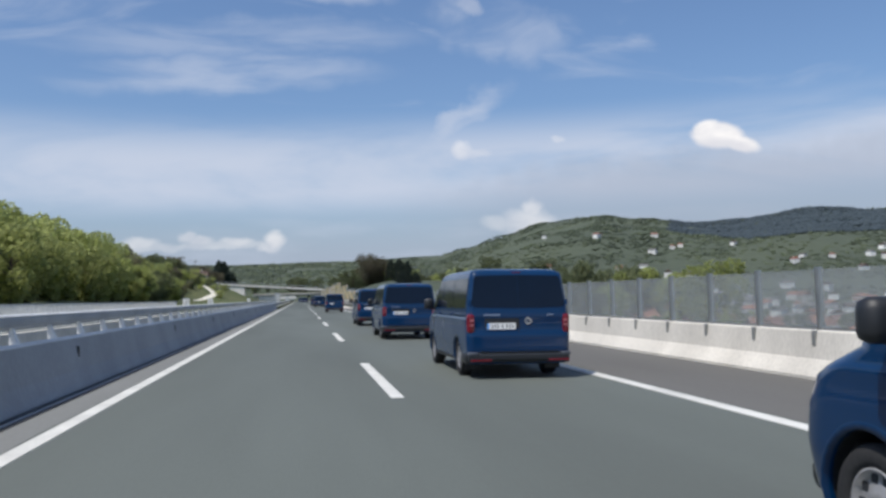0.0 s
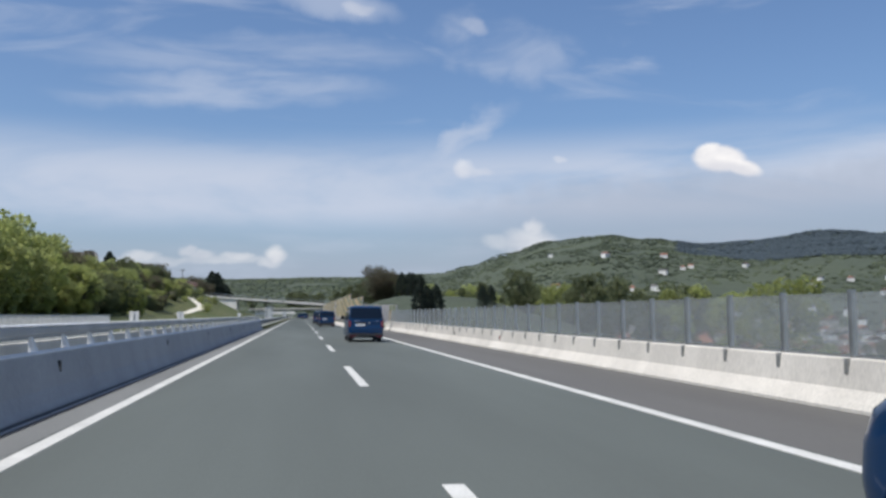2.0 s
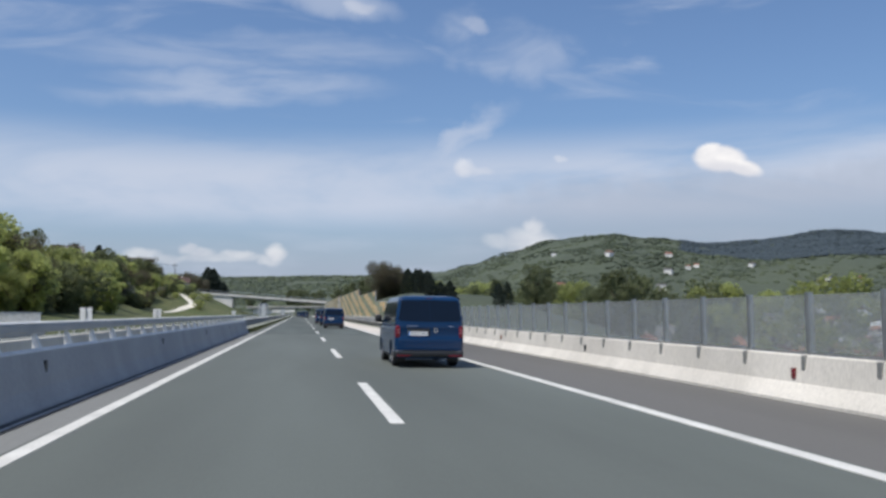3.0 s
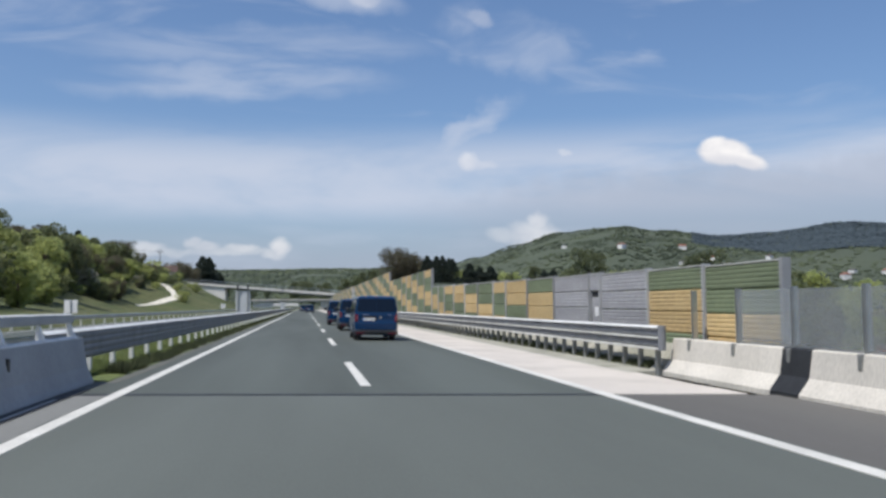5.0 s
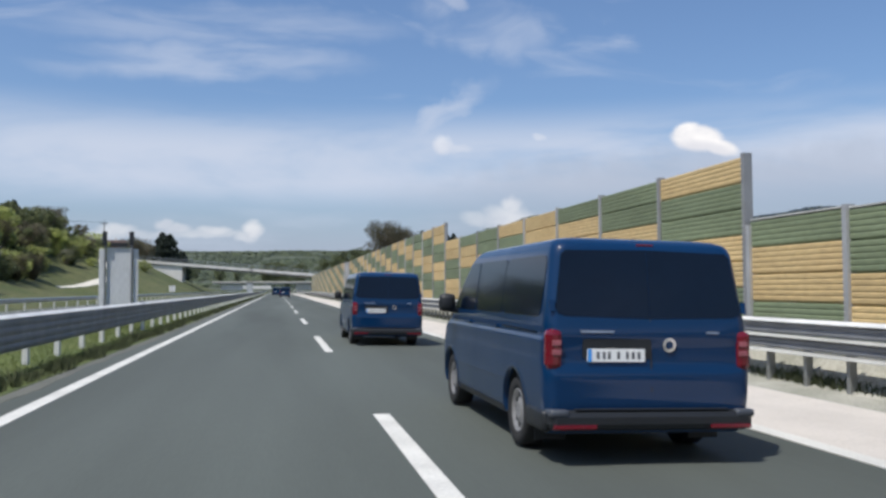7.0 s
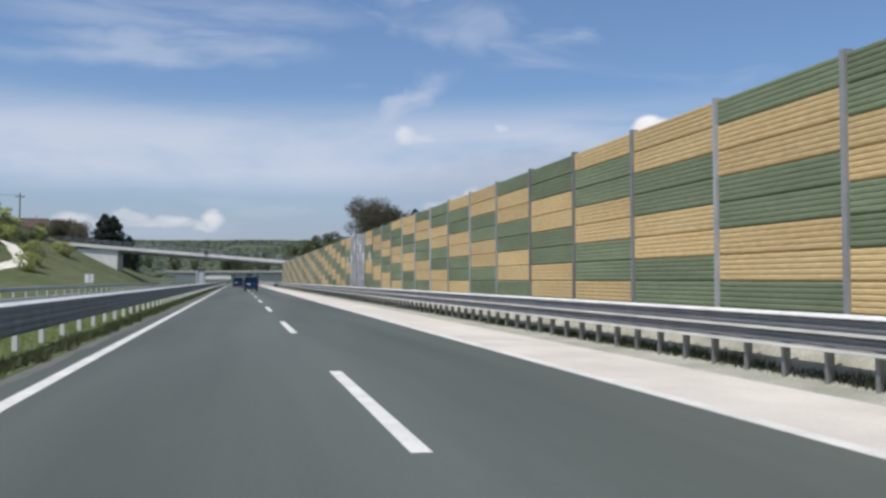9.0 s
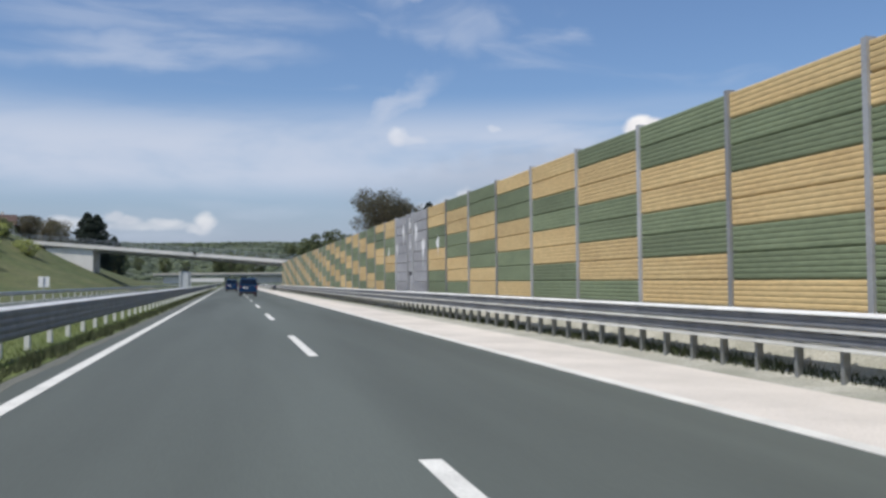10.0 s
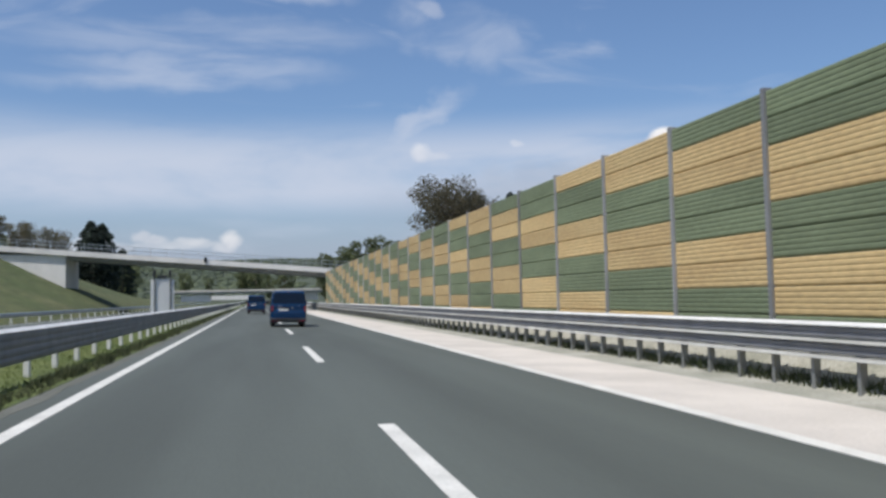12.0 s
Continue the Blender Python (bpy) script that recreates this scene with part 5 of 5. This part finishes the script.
def build_trees():
    rng = random.Random(5)
    green = [broadleaf("tree", "leafy spring tree with fresh green crown on the slope", M["leaf"], 11.0, 4.2, 3400, 0.56, s, low=0.05) for s in (11, 12, 13)]
    dark = [broadleaf("tree", "darker leafy tree with a dense crown", M["leaf_dark"], 11.0, 4.0, 2800, 0.60, s, low=0.06) for s in (21, 22)]
    brown = [broadleaf("tree", "large tree with brownish budding twigs and open crown", M["leaf_brown"], 15.0, 6.5, 9000, 0.46, s, sparse=0.26, low=0.10, lobes_n=34, fat=0.95) for s in (31, 32)]
    bush = [broadleaf("bush", "low green bush on the grassy bank", M["leaf"], 3.4, 2.2, 700, 0.42, 41, low=0.05), broadleaf("bush", "low dark green bush on the bank", M["leaf_dark"], 3.4, 2.4, 700, 0.42, 42, low=0.05)]
    bloom = broadleaf("tree", "small tree in white blossom on the bank", M["blossom"], 5.5, 2.8, 900, 0.45, 51, low=0.1)
    fir = [conifer("conifer", "tall dark fir tree", 16.0, 4.6, s) for s in (61, 62)]
    spots = {id(t): [] for t in green + dark + brown + bush + fir + [bloom]}

    def put(tree, x, y, top=None, s=None, base=11.0):
        if top is not None:
            s = max(0.3, (top - ground_z(x, y)) / base)
        spots[id(tree)].append((x, y, s or 1.0, rng.uniform(0, 360)))

    # the wood beside the viaduct
    y = 62.0
    while y < 214:
        for x, top in ((-27, 9.6), (-33, 12.8), (-40, 15.4), (-48, 16.6)):
            k = smooth(y, 222, 170)
            if rng.random() < 0.25 + 0.75 * k:
                t = rng.choice(green) if rng.random() < 0.97 else rng.choice(dark)
                put(t, x + rng.uniform(-2.6, 2.6), y + rng.uniform(-2.2, 2.2), top * rng.uniform(0.84, 1.06) * (0.72 + 0.28 * k))
        y += 5.0
    # trees and bushes on the bank up to the bridge
    for _ in range(110):
        yy = rng.uniform(215, 366)
        xx = rng.uniform(-78, -44)
        t = rng.choice(green + dark + brown)
        put(t, xx, yy, rng.uniform(12.0, 16.5) + 2.0 * smooth(yy, 280, 340), base=15.0 if t in brown else 11.0)
    for _ in range(120):
        yy = rng.uniform(150, 350)
        line = -23.0 - 11.0 * smooth(yy, 175, 225) - max(yy - 225, 0) * 0.05
        xx = line - 16 * rng.random() ** 1.2
        if rng.random() < 0.45:
            put(rng.choice(bush), xx, yy, s=rng.uniform(0.9, 1.7))
        else:
            put(rng.choice(green + green + dark + brown), xx - 2, yy, s=rng.uniform(0.3, 0.6))
    for _ in range(8):
        put(rng.choice(bush), rng.uniform(-40, -27), rng.uniform(318, 372), s=rng.uniform(0.5, 0.9))
    put(dark[0], -41, 262, 15.5), put(dark[1], -44, 285, 16.2), put(dark[0], -47, 300, 16.5), put(green[0], -37, 246, 12.5)
    put(brown[0], -46, 330, 15.0, base=15.0), put(brown[1], -52, 352, 15.5, base=15.0)
    put(dark[1], -38, 333, 10.5), put(dark[0], -37, 345, 11.0), put(brown[0], -39, 350, 12.0, base=15.0)
    put(bloom, -38.8, 331.4, 9.6, base=5.5), put(bloom, -41, 288, 9.5, base=5.5)
    for x, y, top in ((-36.0, 398, 15.0), (-38.5, 404, 15.6), (-34.5, 408, 14.8), (-50, 396, 17.5), (-54, 392, 19.0), (-57, 384, 20.0)):
        put(rng.choice(brown), x, y, top, base=15.0)
    for x, y, s in ((-36.0, 352.5, 0.8), (-34.2, 356, 0.7), (-37.5, 361, 0.9), (-31.5, 352, 0.5), (-34.0, 366, 0.7), (-38.5, 357, 1.0), (-40.5, 365, 1.1), (-30.0, 361, 0.4)):
        put(rng.choice(bush), x, y, s=s)
    for _ in range(34):
        x, y = -37.0 - 13.0 * rng.random(), rng.uniform(282, 350)
        if rng.random() < 0.3:
            put(brown[0], x, y, s=rng.uniform(0.18, 0.32))
        else:
            put(rng.choice(bush), x, y, s=rng.uniform(0.6, 1.3))
    for x, y, top in ((-44.0, 340, 17.8), (-45.5, 346, 17.4), (-43.0, 352, 15.6), (-47, 334, 18.2), (-49, 328, 18.6)):
        put(rng.choice(dark), x, y, top)
    put(fir[0], -46.0, 532, 26.0, base=16.0), put(fir[1], -43.2, 534, 25.4, base=16.0), put(fir[0], -44.6, 528, 24.0, base=16.0), put(fir[1], -39, 545, 18.5, base=16.0)
    put(brown[1], -55, 520, 23.0, base=15.0), put(dark[1], -62, 500, 20.0), put(fir[1], -60, 330, 17.0, base=16.0), put(fir[0], -85.5, 461, 32.0, base=16.0), put(dark[0], -93, 394, 32.5)
    # behind the noise wall
    put(brown[0], 34.5, 402, 21.6, base=15.0), put(brown[1], 40.5, 407, 19.6, base=15.0), put(brown[0], 38.0, 411, 20.4, base=15.0), put(fir[1], 44.5, 398, 18.6, base=16.0), put(green[1], 46, 414, 17.0), put(green[2], 52, 420, 16.0)
    put(fir[1], 48, 400, 18.5, base=16.0), put(fir[0], 53, 404, 18.0, base=16.0), put(dark[0], 31.7, 484, 17.2), put(dark[1], 27, 490, 15.0), put(dark[0], 22, 500, 13.5)
    put(dark[1], 37, 470, 15.5), put(dark[0], 42, 455, 14.0)
    for x, y, top in ((47, 381, 17.5), (50, 379, 16.5), (33.6, 266, 9.2), (36, 268, 8.6), (39, 272, 9.0), (58, 300, 9.5), (62, 306, 10), (66, 340, 12)):
        put(rng.choice(fir), x, y, top, base=16.0)
    for _ in range(46):
        yy = rng.uniform(250, 560)
        xx = rng.uniform(34, 150)
        put(rng.choice(dark + dark + dark + green), xx, yy, rng.uniform(6.0, 11.5) + 4.5 * smooth(yy, 300, 420))
    # the valley floor and its far side: too far off to tell apart, so one mass
    mass = []
    for _ in range(95):
        az, r = rng.uniform(11, 52), rng.uniform(170, 720)
        xx, yy = r * math.sin(radians(az)), 60 + r * math.cos(radians(az))
        if xx < 60:
            continue
        mass.append((rng.choice(dark + dark + dark + green), xx, yy, rng.uniform(0.6, 1.25), rng.uniform(0, 360)))
    # low woods on both sides of the far road
    for _ in range(60):
        yy = rng.uniform(560, 900)
        xx = rng.uniform(-210, 150)
        if -30 < xx < 30 and yy < 640:
            continue
        mass.append((rng.choice(dark), xx, yy, rng.uniform(0.8, 1.4), rng.uniform(0, 360)))
    for t in green + dark + brown + bush + fir + [bloom]:
        plant(t, spots[id(t)], True)
    grove(mass)


build_trees()


def build_far_woods():
    """Clumps of crowns that cover the hills; too far off to tell single trees apart."""
    g = np.random.default_rng(9)
    ico = bmesh.new()
    bmesh.ops.create_icosphere(ico, subdivisions=1, radius=1.0)
    base = np.array([v.co[:] for v in ico.verts])
    tris = np.array([[v.index for v in f.verts] for f in ico.faces])
    ico.free()
    for mat, count, seed in (("far_dark", 19000, 1.0), ("far_leaf", 9000, 7.0), ("hazed_fir", 13000, 0.0)):
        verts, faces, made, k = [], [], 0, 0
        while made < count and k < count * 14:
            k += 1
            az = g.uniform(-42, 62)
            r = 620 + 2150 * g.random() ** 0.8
            if mat == "hazed_fir":
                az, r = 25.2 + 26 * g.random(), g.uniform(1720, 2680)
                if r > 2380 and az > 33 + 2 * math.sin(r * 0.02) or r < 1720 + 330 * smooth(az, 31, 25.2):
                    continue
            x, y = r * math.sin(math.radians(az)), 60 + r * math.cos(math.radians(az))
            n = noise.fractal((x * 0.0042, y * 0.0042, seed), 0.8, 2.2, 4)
            if mat != "hazed_fir" and n < (-0.12 if mat == "far_dark" else 0.0):
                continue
            s = g.uniform(2.4, 4.6) * (0.75 + 0.35 * smooth(r, 600, 2000)) * (2.0 if mat == "hazed_fir" else 1.25)
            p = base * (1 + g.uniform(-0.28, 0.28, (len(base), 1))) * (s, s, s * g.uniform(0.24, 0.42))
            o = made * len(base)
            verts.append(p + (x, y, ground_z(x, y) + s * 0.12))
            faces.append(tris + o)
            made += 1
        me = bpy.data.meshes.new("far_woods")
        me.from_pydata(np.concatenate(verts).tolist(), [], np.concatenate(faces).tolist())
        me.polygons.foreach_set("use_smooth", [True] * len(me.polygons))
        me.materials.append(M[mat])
        tagged(new("far_woods", me), "distant woods covering the hills", "woods", kind="stuff")


build_far_woods()


# ---------------- houses ----------------
def house(name, label, w, d, h, roof_h, wall_mat, roof_mat, hip=0.0, panes=True):
    ob = thing(name, label, "house")
    part("wall", a_box(-w / 2, w / 2, -d / 2, d / 2, -2.5, h), M[wall_mat], ob)
    bm = bmesh.new()
    e = 0.5
    low = [bm.verts.new(p) for p in ((-w / 2 - e, -d / 2 - e, h - 0.1), (w / 2 + e, -d / 2 - e, h - 0.1), (w / 2 + e, d / 2 + e, h - 0.1), (-w / 2 - e, d / 2 + e, h - 0.1))]
    a, b = bm.verts.new((-w / 2 - e + hip, 0, h + roof_h)), bm.verts.new((w / 2 + e - hip, 0, h + roof_h))
    bm.faces.new(low[::-1])
    bm.faces.new((low[0], low[1], b, a))
    bm.faces.new((low[2], low[3], a, b))
    bm.faces.new((low[1], low[2], b))
    bm.faces.new((low[3], low[0], a))
    roof = part("roof", bm, M[roof_mat], ob)
    part("chimney", a_box(w * 0.2, w * 0.2 + 0.6, 0.4, 1.0, h + roof_h * 0.5, h + roof_h + 0.7), M["wall"], roof)
    storeys = max(1, int(h / 2.7)) if panes else 0
    for s in range(storeys):
        z = 0.9 + 2.7 * s
        for k in range(3):
            x = -w / 2 + w * (k + 0.5) / 3
            for side in (-1, 1):
                y = side * d / 2
                part("window", a_box(x - 0.55, x + 0.55, min(y, y + side * 0.03), max(y, y + side * 0.03), z, z + 1.25), M["pane"], ob)
    return ob


def build_houses():
    rng = random.Random(17)
    M["roof_grey"] = material("grey_roof", (0.16, 0.155, 0.15), 0.85, vary=0.3, scale=1.0, fine=10, spread=0.25)
    M["wall_white"] = material("white_wall", (0.78, 0.77, 0.74), 0.9, vary=0.12, scale=0.8, fine=12, spread=0.12)
    M["roof_brown"] = material("brown_roof", (0.085, 0.052, 0.042), 0.85, vary=0.3, scale=1.0, fine=10)
    kinds = [house("house", "pale rendered house with a red tiled roof in the valley", 9.0, 8.0, 5.4, 2.6, "wall", "roof"),
             house("house", "white two-storey house with a red tiled roof in the valley", 11.0, 9.0, 5.6, 2.8, "wall_white", "roof", 2.0),
             house("house", "white house with a dark grey roof in the valley", 10.0, 8.0, 5.2, 2.4, "wall_white", "roof_grey"),
             house("house", "small cottage with a red roof on the hillside", 7.0, 6.0, 3.0, 2.2, "wall", "roof")]
    block = house("house", "long white low building with a shallow grey roof in the valley", 26.0, 12.0, 5.4, 1.2, "wall_white", "roof_grey", 3.0)
    used = set()

    def put(src, x, y, turn, s=1.0):
        m = pose(x, y, ground_z(x, y), 0, 0, turn) @ Matrix.Scale(s, 4)
        if id(src) in used:
            copy_thing(src, m).matrix_basis = m
        else:
            used.add(id(src))
            src.matrix_basis = m

    for _ in range(230):
        az, r = rng.uniform(14, 56), 270 + 640 * rng.random() ** 1.2
        x, y = r * math.sin(radians(az)), 60 + r * math.cos(radians(az))
        if x < 110:
            continue
        put(rng.choice(kinds), x, y, rng.uniform(0, 180), rng.uniform(0.85, 1.3))
    far = [house("house", "small far white house with a red roof on the hillside", 10.0, 8.0, 5.0, 2.6, "wall_white", "roof", 1.0, False),
           house("house", "small far pale house with a grey roof on the hillside", 11.0, 8.0, 5.4, 2.2, "wall_white", "roof_grey", 0.0, False),
           house("house", "small far white gabled house on the hillside", 8.0, 9.0, 5.8, 2.6, "wall_white", "roof_brown", 0.0, False)]
    for _ in range(95):
        az, r = rng.uniform(13, 50), 640 + 1150 * rng.random() ** 1.5
        x, y = r * math.sin(radians(az)), 60 + r * math.cos(radians(az))
        put(rng.choice(far), x, y, rng.uniform(0, 180), rng.uniform(0.85, 1.35))
    for az, r in ((20.3, 520), (31.0, 330), (36.0, 380), (27.0, 450), (41.0, 300)):
        put(block, r * math.sin(radians(az)), 60 + r * math.cos(radians(az)), rng.uniform(0, 180))
    for az, r in ((26.4, 300), (31.5, 282), (36.4, 290), (33.0, 310), (24.0, 400)):
        put(kinds[0], r * math.sin(radians(az)), 55 + r * math.cos(radians(az)), rng.uniform(0, 180), 1.3)
    # on the bank
    a = house("house", "brownish red-roofed house behind the grassy bank", 10.0, 8.0, 3.4, 2.6, "wall", "roof_brown")
    a.matrix_basis = pose(-43.5, 400, 10.3, 0, 0, 12) @ Matrix.Scale(0.82, 4)
    b = house("house", "grey-roofed house on top of the wooded slope", 11.0, 9.0, 4.5, 3.0, "wall", "roof_grey")
    b.matrix_basis = pose(-86.0, 411, 20.6, 0, 0, 20)
    c = house("house", "pale house between trees on the slope", 8.0, 7.0, 4.0, 2.4, "wall", "roof_grey")
    c.matrix_basis = pose(-58.0, 318, ground_z(-58, 318), 0, 0, 40)


build_houses()


# ---------------- bank: track, pole, grass ----------------
def build_bank():
    bm = bmesh.new()
    path = [(-34.2, 306), (-33.2, 312), (-31.2, 325), (-29.8, 333), (-29.9, 336.5), (-31.4, 341), (-33.4, 346), (-35.5, 350)]
    left, right = [], []
    pts = []
    for (x0, y0), (x1, y1) in zip(path, path[1:]):
        for i in range(8):
            k = i / 8
            pts.append((x0 + (x1 - x0) * k, y0 + (y1 - y0) * k))
    for i, (x, y) in enumerate(pts):
        w = 0.4 + 0.85 * smooth(y, 308, 332) + 0.25 * noise.noise((i * 0.5, 0, 0))
        left.append(bm.verts.new((x - w, y, ground_z(x - w, y) + 0.12)))
        right.append(bm.verts.new((x + w, y, ground_z(x + w, y) + 0.12)))
    for i in range(len(pts) - 1):
        bm.faces.new((left[i], right[i], right[i + 1], left[i + 1]))
    r = bmesh.ops.extrude_face_region(bm, geom=bm.faces[:])
    for v in (e for e in r["geom"] if isinstance(e, bmesh.types.BMVert)):
        v.co.z -= 0.5
    solid("path", bm, M["track"], "pale gravel track winding up the grassy bank", "track")
    pole = thing("utility_pole", "dark wooden utility pole with a cross arm on the bank", "utility pole")
    x, y = -43.6, 394.0
    g = ground_z(x, y)
    bm = bmesh.new()
    tube(bm, (x, y, g - 0.5), (x, y, 20.2), 0.16, 0.11, 10)
    part("mast", bm, M["bark"], pole)
    part("cross_arm", a_box(x - 0.9, x + 0.9, y - 0.06, y + 0.06, 19.3, 19.45, bevel=0.02), M["bark"], pole)
    for dx in (-0.8, 0.0, 0.8):
        bm = bmesh.new()
        tube(bm, (x + dx, y, 19.45), (x + dx, y, 19.7), 0.05, n=8)
        part("insulator", bm, M["plastic"], pole)
    wire = bmesh.new()
    for dx in (-0.8, 0.0, 0.8):
        old = None
        for i in range(13):
            k = i / 12
            p = Vector((x + dx - 60 * k, y - 8 * k, 19.7 + 5 * k - 5.0 * k * (1 - k)))
            if old:
                tube(wire, old, p, 0.018, n=5)
            old = p
    tagged(part("wires", wire, M["plastic"], pole), kind="stuff")


def blades(name, mat, x, y, z, h, w, seed, label):
    """Thin upright blades of grass, one joined mass."""
    g = np.random.default_rng(seed)
    n = len(x)
    a = g.random(n) * 2 * np.pi
    p = np.stack((x, y, z - 0.02), 1)
    side = np.stack((np.cos(a), np.sin(a), 0 * a), 1) * w[:, None]
    lean = np.stack((g.normal(size=n) * 0.45 * h, g.normal(size=n) * 0.45 * h, h + 0.02), 1)
    verts = np.stack((p - side, p + side, p + lean), 1).reshape(-1, 3)
    me = bpy.data.meshes.new(name)
    me.from_pydata(verts.tolist(), [], [(3 * i, 3 * i + 1, 3 * i + 2) for i in range(n)])
    me.materials.append(M[mat])
    tagged(new(name, me), label, "grass", kind="stuff")


MEDIAN = ((-3.6, -0.10), (-3.2, 0.05), (-2.3, 0.15), (-1.75, 0.03), (-1.3, -0.01), (-0.95, 0.045), (-0.62, 0.032), (-0.56, -0.03))


def build_grass():
    """Tufts along the median, the foot of the rails and the gravel's edge."""
    g = np.random.default_rng(4)
    mx, mz = [p[0] for p in MEDIAN], [p[1] for p in MEDIAN]
    n = 70000
    y = 124.5 + (370 - 124.5) * g.random(n) ** 1.5
    x = -1.0 - 1.5 * g.random(n) ** 1.2
    patch = 0.55 + 0.45 * np.sin(y * 0.7 + 2 * np.sin(y * 0.23)) * np.cos(x * 2.1 + y * 0.11)
    blades("grass", "grass", x, y, np.interp(x, mx, mz), 0.03 + 0.075 * g.random(n) * patch, 0.006 + 0.008 * g.random(n), 5, "short spring grass on the median strip")
    n = 42000
    y = 124.5 + (370 - 124.5) * g.random(n) ** 1.5
    x = -0.62 - 0.34 * g.random(n) + 0.06 * np.sin(y * 1.7 + np.sin(y * 0.6) * 2)
    clump = 0.35 + 0.65 * (0.5 + 0.5 * np.sin(y * 1.9 + np.sin(y * 0.31) * 3))
    blades("weeds", "weed", x, y, np.interp(x, mx, mz), 0.04 + 0.21 * g.random(n) * clump, 0.008 + 0.010 * g.random(n), 6, "dark weeds along the edge of the median")
    n = 52000
    y = 126.0 + (370 - 126.0) * g.random(n) ** 1.4
    x = 10.44 + 0.16 * g.random(n)
    clump = 0.25 + 0.75 * (0.5 + 0.5 * np.sin(y * 0.9 + np.sin(y * 0.31) * 3))
    blades("weeds", "weed", x, y, -0.20 + (x - 10.42) * 0.68, 0.03 + 0.20 * g.random(n) * clump, 0.009 + 0.012 * g.random(n), 7, "dark weeds at the foot of the guard rail")
    bm = extrude_y([(-3.6, -0.6)] + list(MEDIAN) + [(-0.56, -0.6)], JOINT + 2.2, Y1)
    solid("verge", bm, M["grass"], "grassy median strip between the carriageways", "grass verge")
    solid("verge", extrude_y([(9.7, -0.7), (9.7, -0.225), (10.42, -0.20), (11.24, 0.36), (11.24, -0.7)], JOINT + 4.75, Y1), M["grit_pale"], "pale gravel bank under the guard rail", "verge")


build_bank()
build_grass()
